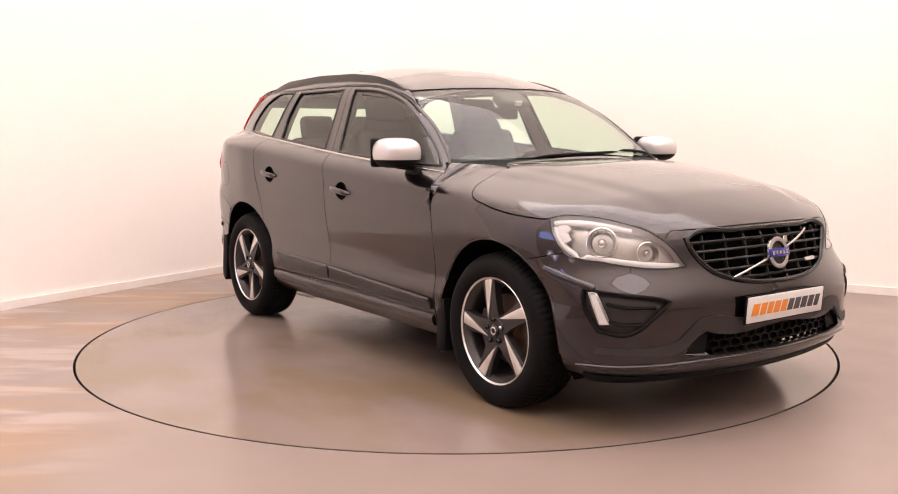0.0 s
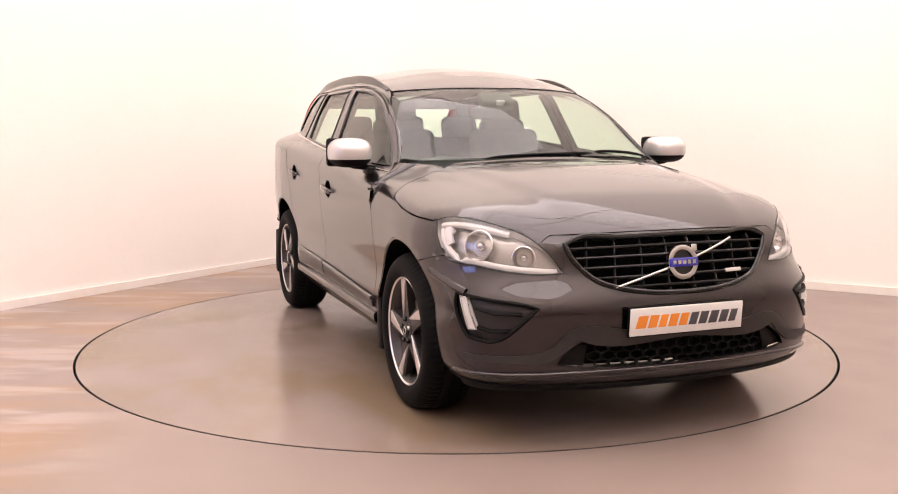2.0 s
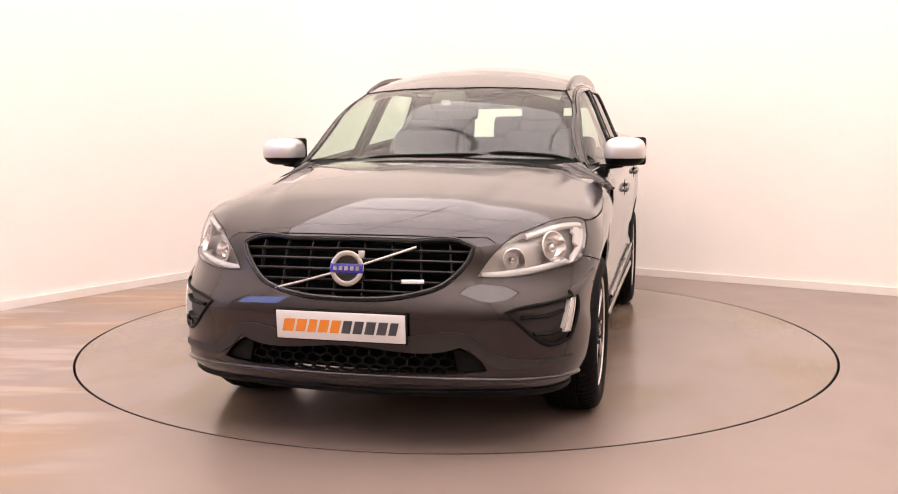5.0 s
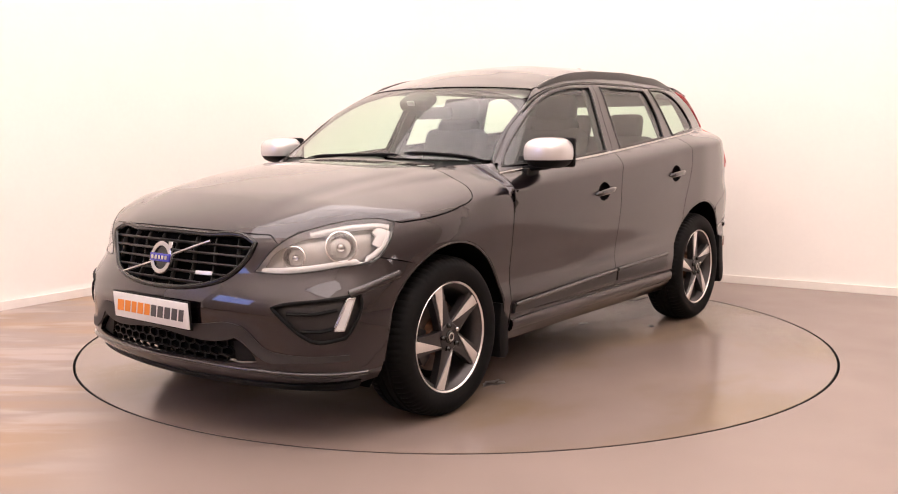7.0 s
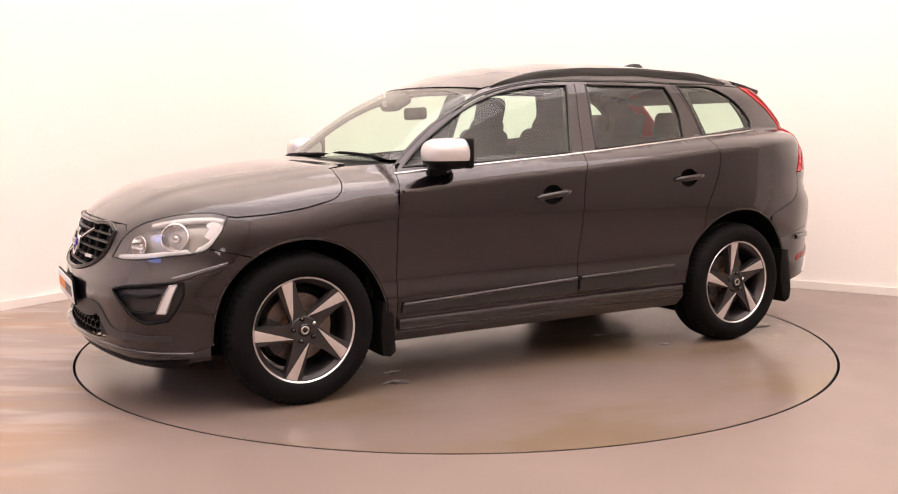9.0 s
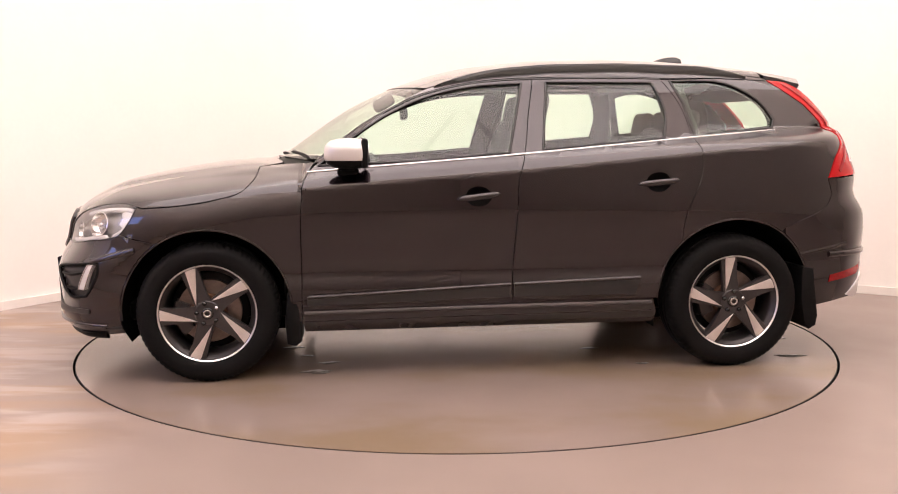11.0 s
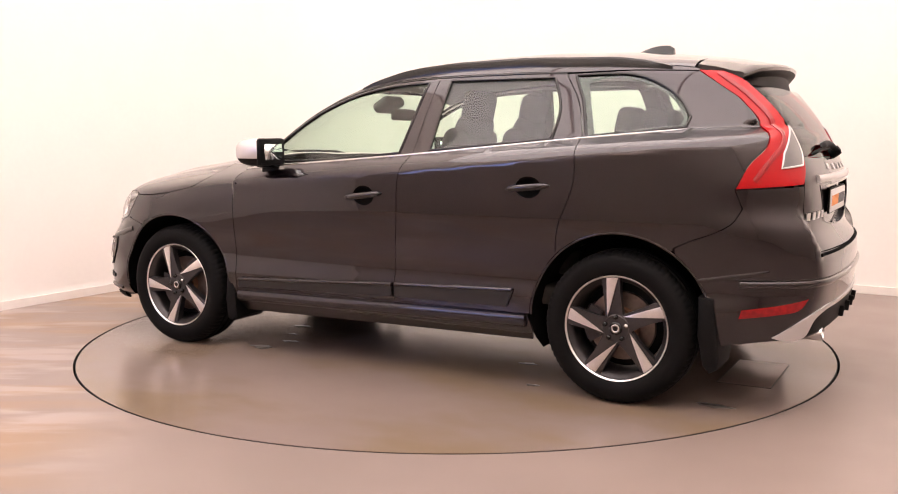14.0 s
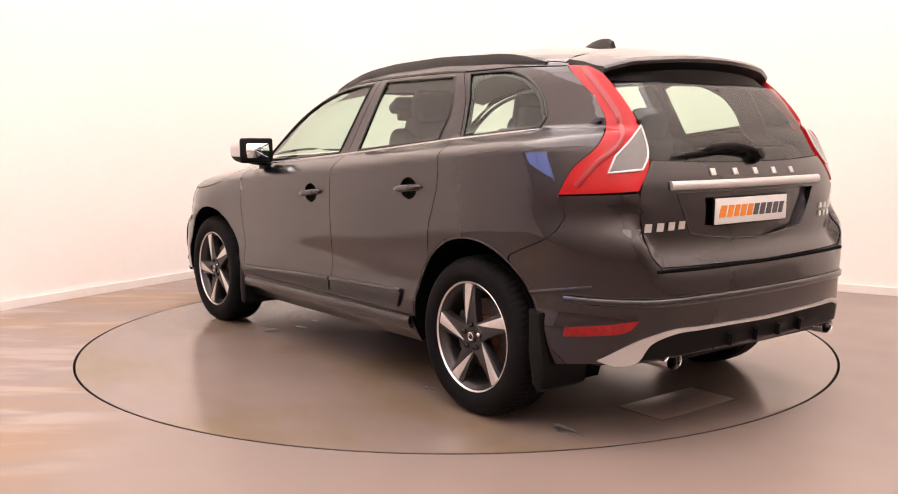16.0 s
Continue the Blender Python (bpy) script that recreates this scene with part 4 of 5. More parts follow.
ribbon("grille_slash", "front", lift("front", [(-0.302, 0.648), (0.0, 0.734), (0.278, 0.820)]), 0.011, 0.006, M_CHROME, car, push=0.004, label="diagonal chrome bar")


def spot(kind, u, v, push=0.0):
    """A frame on the body: z along the outward normal, x level, y up."""
    p = lift(kind, [[u, v]])
    n = Vector(grad(p)[0])
    x = Vector((0, 0, 1)).cross(n).normalized()
    y = n.cross(x)
    r = Matrix((x, y, n)).transposed().to_4x4()
    return Matrix.Translation(Vector(p[0]) + n * push) @ r


def badge(kind, u, v, r, push):
    f = spot(kind, u, v, push)
    bm = bmesh.new()
    lathe(bm, [(r * 0.68, -0.004), (r * 0.70, 0.006), (r * 0.84, 0.009), (r * 0.97, 0.006), (r, -0.004)], 48, f)
    b = part("badge", sharpen(bm), M_CHROME, car, "round chrome badge ring")
    bm = bmesh.new()
    slab(bm, [(r * 0.62, r * 0.50), (r * 0.98, r * 0.62), (r * 0.98, r * 0.98), (r * 0.62, r * 0.98)], -0.003, 0.007, f, 0.001)
    part("badge_tip", bm, M_CHROME, b)
    bm = bmesh.new()
    box(bm, (r * 1.86, r * 0.50, 0.008), f @ Matrix.Translation((0, 0, 0.009)), 0.002)
    bar = part("badge_bar", sharpen(bm), M_BLUE, b, "blue badge bar")
    for i in range(5):
        bm = bmesh.new()
        box(bm, (r * 0.20, r * 0.22, 0.003), f @ Matrix.Translation(((i - 2) * r * 0.32, 0, 0.0135)))
        part("badge_mark", bm, M_CHROME, bar, smooth=False)
    bm = bmesh.new()
    lathe(bm, [(0.0, -0.001), (r * 0.70, -0.001)], 32, f)
    part("badge_back", bm, M_GLOSSBLACK, b)
    return b


badge("front", 0.0, 0.736, 0.072, 0.010)
f = spot("front", 0.262, 0.690, 0.004)
bm = bmesh.new()
box(bm, (0.088, 0.016, 0.006), f, 0.001)
part("grille_tag", bm, M_SILVER, car, "small silver grille tag")


def number_plate(name, f, w, h):
    """A white plate; its printed name shows as slanted bars, orange then grey."""
    bm = bmesh.new()
    box(bm, (w, h, 0.012), f, 0.003)
    p = part(name, sharpen(bm), M_WHITE, car, "white show plate with orange and grey bars")
    bm = bmesh.new()
    box(bm, (w + 0.012, h + 0.012, 0.010), f @ Matrix.Translation((0, 0, -0.004)), 0.003)
    part("plate_holder", sharpen(bm), M_BLACK, p)
    wide = [1.28, 1.1, 0.95, 1.1, 1.05, 1.0, 1.05, 1.1, 1.05, 0.9]
    total = w * 0.885
    unit = total / (sum(wide) + 9 * 0.30)
    x = -total / 2
    for i, k in enumerate(wide):
        a, b, hh, sl = x, x + unit * k, h * 0.225, h * 0.06
        bm = bmesh.new()
        slab(bm, [(a - sl, -hh), (b - sl, -hh), (b + sl, hh), (a + sl, hh)], 0.006, 0.0075, f)
        part("plate_mark", bm, M_ORANGE if i < 5 else M_GREYPRINT, p, smooth=False)
        x += unit * (k + 0.30)


number_plate("front_plate", spot("front", -0.012, 0.519, 0.014), 0.53, 0.112)

# lower intake with honeycomb
low = both(on("front", low_half))
intake = panel("intake_grille", "front", low, M_VOID, car, gap=-0.01, push=-0.06, deep=0)
r = 0.030
for row in range(-1, 5):
    for col in range(-11, 12):
        u0, v0 = (col + 0.5 * (row % 2)) * r * 1.732 * 1.12, 0.345 + row * r * 1.5 * 0.72
        hexa = [(u0 + r * 1.12 * math.sin(k * math.pi / 3), v0 + r * 0.72 * math.cos(k * math.pi / 3)) for k in range(6)]
        q = chart("front", low)
        if not inside(q, np.array([(u0 * 1.03, v0)]))[0] or abs(u0) > 0.40:
            continue
        o = lift("front", hexa)
        i_ = lift("front", [(u0 + (a - u0) * 0.84, v0 + (b - v0) * 0.84) for a, b in hexa])
        n = grad(o)
        oo, ii, bb = o - n * 0.022, i_ - n * 0.022, i_ - n * 0.040
        bm = bmesh.new()
        V = [[bm.verts.new(p) for p in s] for s in (oo, ii, bb)]
        for k in range(6):
            j = (k + 1) % 6
            bm.faces.new((V[0][k], V[0][j], V[1][j], V[1][k]))
            bm.faces.new((V[1][k], V[1][j], V[2][j], V[2][k]))
        part("honeycomb_cell", bm, M_BLACK, intake, smooth=False)
for s in (1, -1):
    e = on("front", ".405,.425 .43,.428 .515,.372 .53,.348 .42,.340")
    panel("intake_end", "front", e, M_BLACK, car, push=-0.02, deep=0, mirror=s < 0)
# grey band above the intake, sweeping out under the lamps
band_half = on("front", "0,.472 .26,.486 .42,.504 .45,.498 .574,.402 .66,.388 .86,.382 .86,.358 .68,.358 .55,.362 .525,.378 .445,.452 .43,.445 0,.441")
panel("bumper_band", "front", both(band_half), mat("bumper_grey", (0.026, 0.023, 0.022), 0.5, metal=0.2, noise_scale=200, amount=0.15), car, push=0.006, deep=0.012, gap=0.0, step=0.015, label="satin dark grey bumper band")
ribbon("bumper_lip", "front", lift("front", [(a, 0.325 - 0.025 * (a / 0.9) ** 2) for a in np.linspace(-0.93, 0.93, 41)]), 0.016, 0.012, M_PAINT, car)
ribbon("splitter", "front", lift("front", [(a, 0.245) for a in np.linspace(-0.9, 0.9, 41)]), 0.05, 0.012, M_BLACK, car)

M_FOGPLASTIC = mat("fog_plastic", (0.020, 0.0175, 0.017), 0.5, noise_scale=150, amount=0.2, bump=0.1)
for m in SIDES:
    # fog lamp surround
    panel("fog_insert", "front", FOG, M_FOGPLASTIC, car, gap=-0.003, push=-0.020, deep=0, mirror=m)
    ribbon("fog_frame", "front", FOG, 0.014, 0.006, M_BLACK, car, closed=True, mirror=m)
    for line in (((0.64, 0.553), (0.74, 0.552), (0.82, 0.566)), ((0.69, 0.482), (0.76, 0.478), (0.825, 0.492))):
        ribbon("fog_rib", "front", lift("front", line), 0.014, 0.016, M_BLACK, car, push=-0.018, mirror=m)
    drl = on("front", ".856,.606 .884,.608 .842,.482 .806,.484")
    lamp = panel("daytime_lamp", "front", drl, M_LAMPWHITE, car, gap=0.0, push=0.0, deep=0.03, mirror=m, label="white daytime running lamp", step=0.015)
    ribbon("daytime_lamp_rim", "front", drl, 0.006, 0.003, M_CHROME, lamp, closed=True, push=0.004, mirror=m)
    ribbon("bumper_strip", "front", on("side", "1.966,.625 1.90,.642 1.82,.664 1.735,.686"), 0.032, 0.010, M_PAINT, car, mirror=m, taper=False)
    # headlamp: bowl, two reflectors, white light guide
    rim = on("front", lamp_rim)
    panel("headlamp_bowl", "front", rim, M_BOWL, car, gap=-0.004, push=-0.055, deep=0, mirror=m, label="silvered headlamp bowl")
    bm = bmesh.new()
    o = lift("front", densify(chart("front", rim), 0.02))
    n = grad(o)
    va, vb = [bm.verts.new(p) for p in o - n * 0.004], [bm.verts.new(p) for p in o - n * 0.058]
    for k in range(len(o)):
        j = (k + 1) % len(o)
        bm.faces.new((va[k], va[j], vb[j], vb[k]))
    part("headlamp_wall", mirrored(bm, m), M_SILVER, car)
    guide = on("front", "1.050,.868 1.040,.835 .985,.770 .832,.742 .573,.718 .525,.716")
    ribbon("light_guide", "front", guide, 0.022, 0.012, M_LAMPWHITE, car, push=-0.028, mirror=m, label="white light guide along the lamp's lower edge")
    ribbon("lamp_brow", "front", on("front", "1.055,.885 1.02,.893 .92,.897 .80,.884 .72,.868"), 0.024, 0.012, M_LAMPWHITE, car, push=-0.026, mirror=m)
    ribbon("lamp_corner", "front", on("front", "1.0,.885 1.028,.85 1.0,.80"), 0.055, 0.010, M_LAMPWHITE, car, push=-0.030, mirror=m)
    ribbon("lamp_seal", "front", rim, 0.006, 0.002, M_GLOSSBLACK, car, closed=True, mirror=m)
    for u, v, r in ((0.845, 0.812, 0.066), (0.655, 0.768, 0.048)):
        f = spot("front", u, v, -0.045)
        bm = bmesh.new()
        lathe(bm, [(r, 0.022), (r * 0.93, 0.024), (r * 0.88, 0.012), (r * 0.6, -0.018), (r * 0.28, -0.026), (0.0, -0.026)], 32, f)
        rf = part("lamp_reflector", mirrored(sharpen(bm, 50), m), M_REFLECTOR, car, "round chromed lamp reflector")
        bm = bmesh.new()
        egg(bm, (0, 0, 0), (r * 0.30, r * 0.30, r * 0.42), seg=14, rings=8, power=2)
        bmesh.ops.transform(bm, matrix=f @ Matrix.Translation((0, 0, -0.004)), verts=bm.verts)
        part("bulb", mirrored(bm, m), M_CHROME, rf)


# ---------------------------------------------------------------- tail
M_CLEARWHITE = mat("clear_tail_lens", (0.10, 0.095, 0.093), 0.3, coat=1.0, noise_scale=40, amount=0.15)
for m in SIDES:
    w = on("rear", ".616,1.285 .606,1.160 .631,1.113 .752,1.102 .727,1.165")
    panel("reversing_lamp", "rear", w, M_CLEARWHITE, TAIL_LAMP[m], push=0.0075, deep=0.006, mirror=m, label="clear ribbed reversing lamp", step=0.015)
    ribbon("reversing_lamp_rim", "rear", w, 0.008, 0.003, M_LAMPWHITE, TAIL_LAMP[m], closed=True, push=0.0075, mirror=m)
    ribbon("tail_lamp_guide", "rear", on("rear", ".86,1.53 .76,1.42 .70,1.31 .70,1.24 .80,1.13 .86,1.05"), 0.022, 0.003, mat("red_lens_deep", (0.30, 0.008, 0.012), 0.1, coat=0.2), TAIL_LAMP[m], push=0.007, mirror=m)
    refl = on("rear", ".906,.446 .896,.489 .76,.512 .640,.536 .672,.492 .79,.462")
    panel("rear_reflector", "rear", refl, mat("reflector_red", (0.22, 0.004, 0.006), 0.2, noise_scale=60, amount=0.5), car, push=0.003, deep=0.01, mirror=m, label="red bumper reflector", step=0.02)
    ribbon("bumper_strip", "rear", on("rear", "1.05,.605 .93,.63 .80,.655"), 0.020, 0.005, M_PAINT, car, mirror=m)
    # tailpipes
    f = Matrix.Translation((-2.20, 0.555, 0.357)) @ Matrix.Rotation(-math.pi / 2, 4, "Y") @ Matrix.Diagonal((0.82, 1.15, 1, 1))
    bm = bmesh.new()
    lathe(bm, [(0.036, -0.20), (0.042, -0.03), (0.0425, 0.04), (0.0405, 0.045), (0.038, 0.04), (0.037, -0.03), (0.0, -0.06)], 32, f)
    part("tailpipe", mirrored(sharpen(bm), m), M_CHROME, car, "chromed oval tailpipe")

line = lift("rear", [(a, 0.618 + 0.0 * a) for a in np.linspace(-0.95, 0.95, 61)])
ribbon("bumper_groove", "rear", line, 0.008, 0.002, M_GLOSSBLACK, car)
ribbon("bumper_step", "rear", lift("rear", [(a, 0.600) for a in np.linspace(-0.9, 0.9, 61)]), 0.030, 0.012, M_PAINT, car)
# Near-black bead drawn as the shade in the gap under the tailgate.
ribbon("gate_gap_shade", "rear", lift("rear", [(a, 0.722) for a in np.linspace(-0.585, 0.585, 41)]), 0.015, 0.006, M_VOID, car, push=0.002)
skirt_half = on("rear", "0,.484 .40,.488 .52,.489 .62,.464 .78,.366 .72,.348 .655,.362 .60,.440 .52,.470 .40,.474 0,.471")
panel("rear_skirt", "rear", both(skirt_half), M_SILVER, car, gap=0, push=0.008, deep=0.03, label="silver rear skid trim")
diff = on("rear", "0,.469 .40,.473 .52,.469 .59,.440 .645,.372 .58,.375 .35,.385 0,.39")
panel("diffuser", "rear", both(diff), M_BLACK, car, gap=0, push=0.005, deep=0.02, label="black lower bumper")
for a in (-0.24, -0.08, 0.08, 0.24):
    ribbon("diffuser_fin", "rear", lift("rear", [(a, 0.44), (a, 0.39)]), 0.018, 0.02, M_BLACK, car, push=0.006)

# tailgate fittings
bar = lift("rear", [(a, 1.050 - 0.0 * a) for a in np.linspace(-0.485, 0.52, 31)])
ribbon("tailgate_bar", "rear", bar, 0.036, 0.016, M_SILVER, car, label="brushed silver tailgate bar")
ribbon("plate_niche_edge", "rear", NICHE, 0.006, 0.003, M_PAINT, car, closed=True)
panel("plate_niche", "rear", NICHE, M_PAINT, car, gap=-0.004, push=-0.026, deep=0)
number_plate("rear_plate", spot("rear", 0.040, 0.936, -0.012), 0.50, 0.108)
for i in range(5):
    f = spot("rear", 0.290 - i * 0.142, 1.098 - 0.001 * i, 0.003)
    bm = bmesh.new()
    box(bm, (0.030, 0.030, 0.006), f, 0.001)
    part("tailgate_mark", bm, M_SILVER, car, "small chrome tailgate mark")
for i in range(4):
    f = spot("rear", 0.612 - i * 0.047, 0.888 + 0.002 * i, 0.003)
    bm = bmesh.new()
    slab(bm, [(-0.017, -0.016), (0.013, -0.016), (0.017, 0.016), (-0.013, 0.016)], 0, 0.005, f)
    part("model_mark", bm, M_SILVER, car, "small chrome tailgate mark", smooth=False)
for v, n in ((0.925, 2), (0.888, 3)):
    for i in range(n):
        f = spot("rear", -0.50 - i * 0.04, v, 0.003)
        bm = bmesh.new()
        box(bm, (0.026, 0.024, 0.005), f)
        part("trim_mark", bm, M_SILVER, car, "small chrome tailgate mark", smooth=False)

# rear wiper
pv = spot("rear", -0.03, 1.155, 0.012)
bm = bmesh.new()
lathe(bm, [(0.0, 0.035), (0.022, 0.03), (0.028, 0.0), (0.03, -0.02)], 24, pv)
wiper = part("rear_wiper", sharpen(bm), M_BLACK, car, "black rear wiper")
ribbon("wiper_arm", "rear", on("rear", "-.06,1.135 -.03,1.160 .08,1.188 .22,1.192 .34,1.178"), 0.030, 0.016, M_BLACK, wiper, push=0.022, taper=True)
ribbon("wiper_blade", "rear", on("rear", ".02,1.178 .2,1.180 .32,1.172 .50,1.158"), 0.018, 0.014, M_RUBBER, wiper, push=0.006, taper=True)

# spoiler: a wing that carries the roof line past the rear window, black underneath
def wing(y, e):
    x0, x1 = -1.655, -1.975 + 0.11 * e ** 2.5
    z = lambda x: top_line(np.array([x]))[0] - crown(np.array([x]))[0] * y * y
    edge = 0.018 * max(0, e - 0.8) / 0.2
    zt = z(x1) - 0.004 - edge
    upper = [(x0, z(x0) - edge * 0.3), (x0 * 0.6 + x1 * 0.4, z(x0 * 0.6 + x1 * 0.4) + 0.003 - edge * 0.6), (x1 + 0.05, z(x1 + 0.05) - edge), (x1 + 0.008, zt + 0.004), (x1, zt - 0.006), (x1 + 0.006, zt - 0.020)]
    lower = [(x1 + 0.006, zt - 0.020), (x1 + 0.040, zt - 0.050), (-1.945 + 0.07 * e ** 2, 1.475), (-1.91 + 0.07 * e ** 2, 1.462), (x0, z(x0) - 0.10)]
    return upper, lower


for k, (nm, material, lab) in enumerate((("roof_spoiler", M_PAINT, "roof spoiler above the rear window"), ("spoiler_underside", M_BLACK, "gloss black spoiler underside"))):
    bm = bmesh.new()
    rows = [[bm.verts.new((a, y, b)) for a, b in wing(y, abs(y) / 0.575)[k]] for y in np.linspace(-0.575, 0.575, 41)]
    for p, q in zip(rows, rows[1:]):
        for j in range(len(p) - 1):
            bm.faces.new((p[j], p[j + 1], q[j + 1], q[j]))
    if not k:
        for y in (-0.575, 0.575):
            up, low_ = wing(y, 1.0)
            bm.faces.new([bm.verts.new((a, y, b)) for a, b in up + low_[1:]])
    part(nm, sharpen(bm, 40), material, car, lab)

# roof aerial
bm = bmesh.new()
zz = top_line(np.array([-1.38]))[0]
secs = []
for k in range(9):
    s = k / 8
    x = -1.18 - 0.20 * s
    hh = 0.048 * math.sin(min(1, s * 1.25) * math.pi / 2) * (1 if s < 0.9 else 0.75) + 0.002
    ww = 0.026 * (0.35 + 0.65 * math.sin(math.pi * min(0.5, s * 0.7)))
    b0 = top_line(np.array([x]))[0] - 0.004
    secs.append([bm.verts.new((x, y, b0 + h)) for y, h in ((-ww, 0), (-ww * 0.6, hh * 0.6), (-ww * 0.2, hh), (ww * 0.2, hh), (ww * 0.6, hh * 0.6), (ww, 0))])
for p, q in zip(secs, secs[1:]):
    for j in range(5):
        bm.faces.new((p[j], p[j + 1], q[j + 1], q[j]))
bm.faces.new(secs[0])
bm.faces.new(secs[-1])
part("aerial_fin", sharpen(bm, 50), M_GLOSSBLACK, car, "dark roof aerial fin")

# cowl and wipers
cowl = on("top", "1.10,0 1.085,.3 1.03,.52 1.06,.70 .90,.73 .86,.70 .96,.48 1.03,.25 1.045,0")
panel("cowl", "top", both(cowl), M_BLACK, car, gap=0, push=-0.018, deep=0)
for ln in (".985,.30 .935,.47 .885,.62 .86,.70", "1.02,-.36 1.045,-.10 1.035,.12 1.0,.28"):
    ribbon("windscreen_wiper", "top", on("top", ln), 0.013, 0.008, M_BLACK, car, push=0.0, taper=True, label="black windscreen wiper")

# ---------------------------------------------------------------- cabin
def cabin_part(name, size, m, material, bevel, label="", parent=None):
    bm = bmesh.new()
    box(bm, size, m, bevel, 3)
    return part(name, sharpen(bm, 60), material, parent or car, label)


def T(x, y, z, ry=0.0):
    return Matrix.Translation((x, y, z)) @ Matrix.Rotation(radians(ry), 4, "Y")


for y in (0.37, -0.37):
    seat = cabin_part("front_seat", (0.50, 0.50, 0.16), T(0.02, y, 0.66, -6), M_FABRIC, 0.05, "dark grey fabric front seat")
    cabin_part("backrest", (0.13, 0.48, 0.62), T(-0.28, y, 0.99, -17), M_FABRIC, 0.055, parent=seat)
    cabin_part("shoulder", (0.11, 0.32, 0.18), T(-0.37, y, 1.27, -17), M_FABRIC, 0.05, parent=seat)
    cabin_part("headrest", (0.10, 0.27, 0.18), T(-0.405, y, 1.405, -12), M_FABRIC, 0.045, parent=seat)
bench = cabin_part("rear_bench", (0.48, 1.28, 0.18), T(-0.82, 0, 0.66, -8), M_FABRIC, 0.05, "dark grey fabric rear bench")
cabin_part("backrest", (0.12, 1.28, 0.58), T(-1.13, 0, 0.96, -20), M_FABRIC, 0.05, parent=bench)
for y in (0.40, 0.0, -0.40):
    cabin_part("headrest", (0.09, 0.25, 0.17), T(-1.275, y, 1.305, -12), M_FABRIC, 0.04, parent=bench)
dash = cabin_part("dashboard", (0.42, 1.42, 0.26), T(0.80, 0, 0.93, 6), M_TRIM, 0.06, "dark grey dashboard")
cabin_part("instrument_hood", (0.20, 0.40, 0.09), T(0.66, -0.37, 1.075, 8), M_TRIM, 0.035, parent=dash)
cabin_part("centre_screen", (0.10, 0.28, 0.08), T(0.68, 0, 1.07, 8), M_TRIM, 0.02, parent=dash)
f = T(0.45, -0.37, 0.975, -65)
bm = bmesh.new()
lathe(bm, [(0.17 + 0.0145 * math.cos(a), 0.0145 * math.sin(a)) for a in np.linspace(0, 2 * np.pi, 10, False)], 40, f, close=True)
sw = part("steering_wheel", bm, M_TRIM, car, "dark steering wheel on the right-hand side")
bm = bmesh.new()
box(bm, (0.13, 0.13, 0.05), f @ Matrix.Translation((0, 0, -0.02)), 0.02)
box(bm, (0.045, 0.32, 0.02), f @ Matrix.Translation((0, 0, -0.01)), 0.008)
box(bm, (0.16, 0.04, 0.02), f @ Matrix.Translation((0.09, 0, -0.01)), 0.008)
part("steering_hub", sharpen(bm), M_TRIM, sw)
head = lift("top", [(x, y) for x in np.linspace(0.30, -1.72, 24) for y in np.linspace(-0.57, 0.57, 13)])
bm = bmesh.new()
vs = [bm.verts.new(p - np.array([0, 0, 0.045])) for p in head]
for i in range(23):
    for j in range(12):
        bm.faces.new((vs[i * 13 + j], vs[i * 13 + j + 1], vs[(i + 1) * 13 + j + 1], vs[(i + 1) * 13 + j]))
part("headliner", bm, M_LINER, car, "pale grey cloth headliner")
for m in SIDES:
    for nm, poly in (("front_door_card", ".88,.42 .88,1.0 .82,1.06 .30,1.10 -.16,1.14 -.16,.42"), ("rear_door_card", "-.19,.42 -.19,1.14 -.75,1.185 -1.15,1.20 -1.15,.95 -.98,.6 -.93,.42")):
        panel(nm, "side", on("side", poly), M_TRIM, car, push=-0.06, deep=0, mirror=m, step=0.06)
    panel("boot_trim", "side", on("side", "-1.17,.9 -1.17,1.22 -1.6,1.255 -1.85,1.25 -1.85,.9 -1.72,.8 -1.4,.86"), M_TRIM, car, push=-0.07, deep=0, mirror=m, step=0.06)
    ribbon("pillar_trim", "side", on("side", "-.21,1.14 -.26,1.36 -.30,1.54"), 0.10, 0.01, M_TRIM, car, push=-0.04, mirror=m)
    ribbon("rear_pillar_trim", "side", on("side", "-1.09,1.22 -1.08,1.40 -1.05,1.54"), 0.10, 0.01, M_TRIM, car, push=-0.04, mirror=m)
    ribbon("boot_pillar_trim", "side", on("side", "-1.75,1.25 -1.72,1.40 -1.62,1.54"), 0.16, 0.01, M_TRIM, car, push=-0.05, mirror=m)
cabin_part("cabin_floor", (2.4, 1.5, 0.10), T(-0.2, 0, 0.46), M_TRIM, 0.02)
cabin_part("parcel_cover", (0.62, 1.16, 0.03), T(-1.62, 0, 1.05), M_TRIM, 0.01)
cabin_part("tailgate_trim", (0.03, 1.0, 0.36), T(-2.10, 0, 0.95), M_TRIM, 0.01)
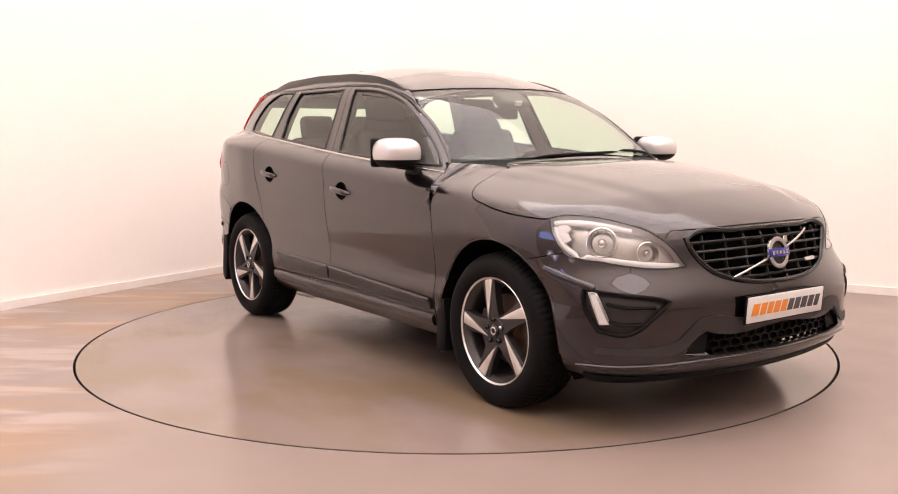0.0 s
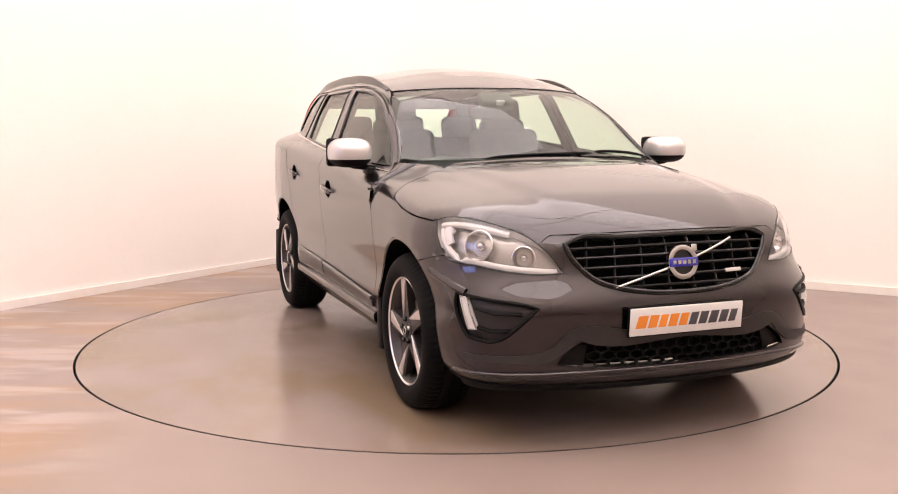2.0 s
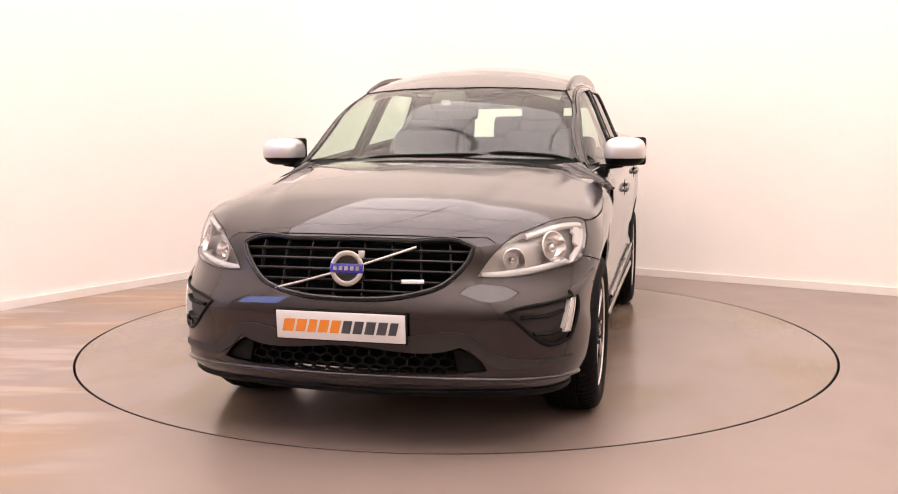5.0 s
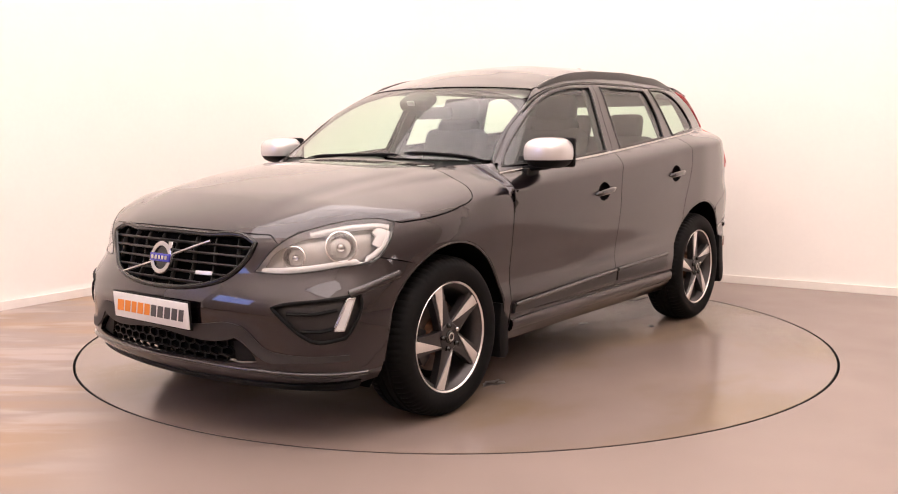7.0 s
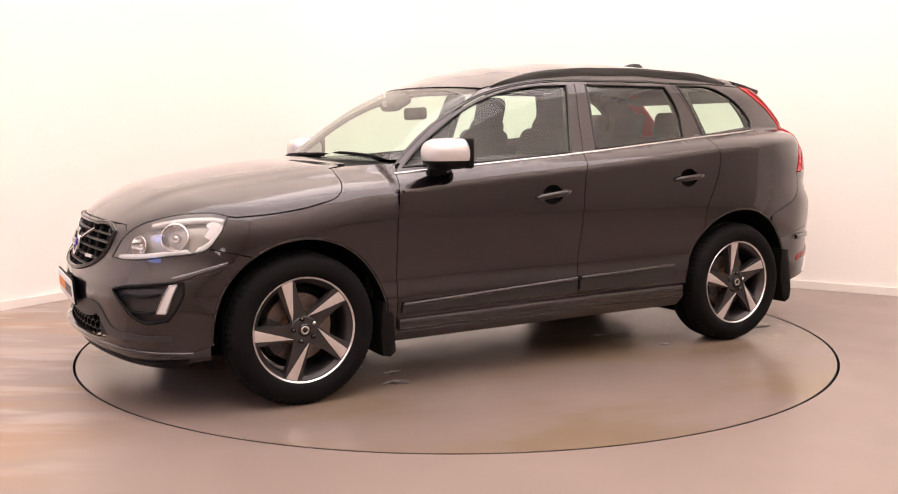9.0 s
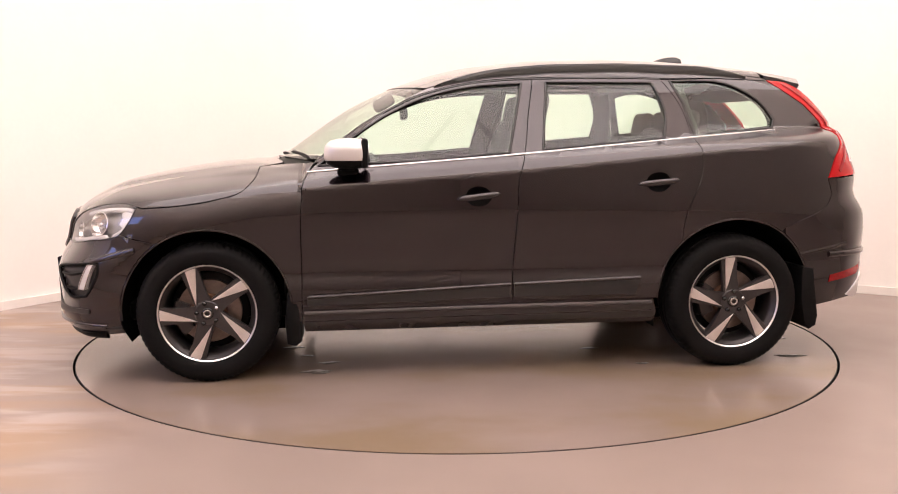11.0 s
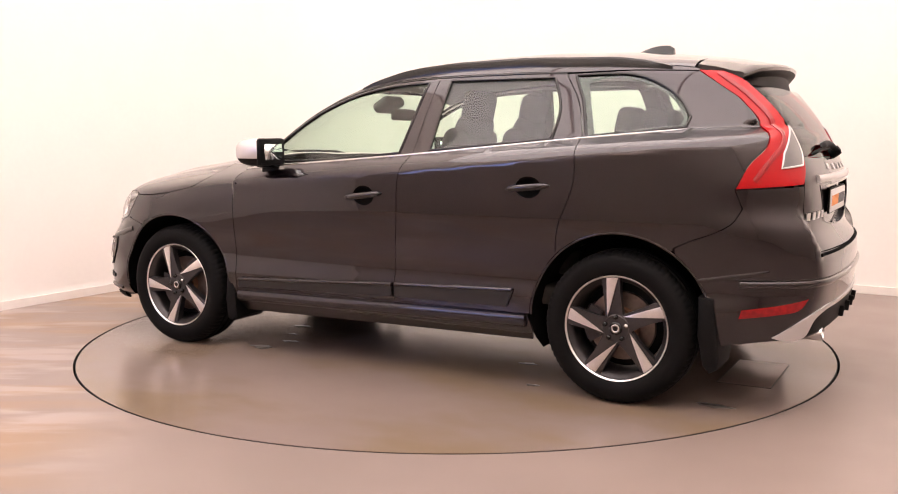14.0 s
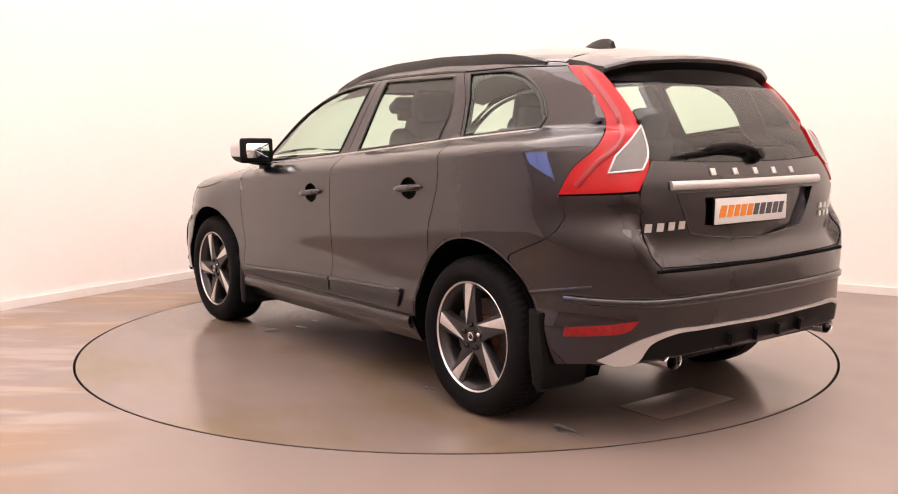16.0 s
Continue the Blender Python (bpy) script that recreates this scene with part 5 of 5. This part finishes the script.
# mirror and sensor housing behind the windscreen
f = lift("top", [(0.47, 0.0)])[0]
box_m = Matrix.Translation((f[0] - 0.02, -0.04, f[2] - 0.06))
h = cabin_part("sensor_housing", (0.13, 0.20, 0.07), box_m @ Matrix.Rotation(radians(30), 4, "Y"), M_TRIM, 0.025, "grey camera housing behind the windscreen")
cabin_part("sensor_window", (0.012, 0.05, 0.03), box_m @ Matrix.Translation((0.066, 0, -0.012)) @ Matrix.Rotation(radians(30), 4, "Y"), M_SILVER, 0.004, parent=h)
cabin_part("rear_view_mirror", (0.035, 0.25, 0.07), Matrix.Translation((f[0] - 0.14, -0.02, f[2] - 0.125)), M_TRIM, 0.015, "dark interior mirror")

# ---------------------------------------------------------------- turntable
turntable = tagged(new("turntable"), "large round turntable with beige floor paint", "turntable")
bm = bmesh.new()
lathe(bm, [(0.0, 0.0), (0.8, 0.0), (1.6, 0.0), (R_DISC - 0.002, 0.0), (R_DISC - 0.002, -0.10), (0.0, -0.10)], 160)
bmesh.ops.remove_doubles(bm, verts=bm.verts, dist=1e-5)
part("disc", sharpen(bm), M_DISC, turntable)
bm = bmesh.new()
lathe(bm, [(R_DISC - 0.0015, -0.10), (R_DISC - 0.0015, -0.002), (R_DISC, -0.004), (R_DISC, -0.10)], 160)
part("disc_rim", sharpen(bm), M_JOINT, turntable, "dark rim in the joint round the turntable")

M_HATCH = mat("hatch_paint", (0.245, 0.182, 0.158), 0.3, noise_scale=60, amount=0.12, bump=0.1)
bm = bmesh.new()
box(bm, (0.27, 0.54, 0.004), Matrix.Translation((-1.868, 0.135, 0.0002)))
part("hatch_gap", bm, M_STEEL, turntable, smooth=False)
bm = bmesh.new()
box(bm, (0.258, 0.528, 0.006), Matrix.Translation((-1.868, 0.135, 0.0006)), 0.002)
part("hatch", sharpen(bm), M_HATCH, turntable, "square floor hatch flush with the turntable")

# small dried puddles
M_OIL = mat("oil_stain", (0.06, 0.048, 0.04), 0.3, noise_scale=30, amount=0.4)
rng = random.Random(7)
for x, y, r, k in ((0.835, 0.876, 0.075, 0.5), (0.782, 0.685, 0.05, 0.6), (0.993, 0.277, 0.06, 0.5), (-0.938, 0.90, 0.035, 0.6), (-1.822, 0.83, 0.085, 0.35), (-0.739, 0.505, 0.05, 0.4), (0.90, 0.50, 0.03, 0.7)):
    ph = [rng.uniform(0, 6.28) for _ in range(4)]
    poly = [(x + r * (1 + 0.25 * math.sin(3 * a + ph[0]) + 0.15 * math.sin(5 * a + ph[1])) * math.cos(a), y + r * k * (1 + 0.3 * math.sin(2 * a + ph[2]) + 0.2 * math.sin(7 * a + ph[3])) * math.sin(a)) for a in np.linspace(0, 2 * math.pi, 28, False)]
    bm = bmesh.new()
    slab(bm, poly, -0.001, 0.0012)
    part("stain", bm, M_OIL, turntable, "small dark dried stain")


# ---------------------------------------------------------------- what moves
CAR_X, CAR_Y = 0.0, 0.106
TURN = [(0.0, -53.98), (0.5, -55.2), (1.0, -58.3), (1.5, -62.9), (2.0, -68.6), (2.5, -74.45), (3.0, -80.35), (3.5, -86.2)]
TURN += [(t, -86.2 - (t - 3.5) * 11.66) for t in [4 + 0.5 * i for i in range(25)]]


def motions():
    walk(car, [(t, Matrix.Rotation(radians(a), 4, "Z") @ Matrix.Translation((CAR_X, CAR_Y, 0.0))) for t, a in TURN])
    walk(turntable, [(t, Matrix.Translation(DISC_C) @ Matrix.Rotation(radians(a), 4, "Z")) for t, a in TURN])


motions()
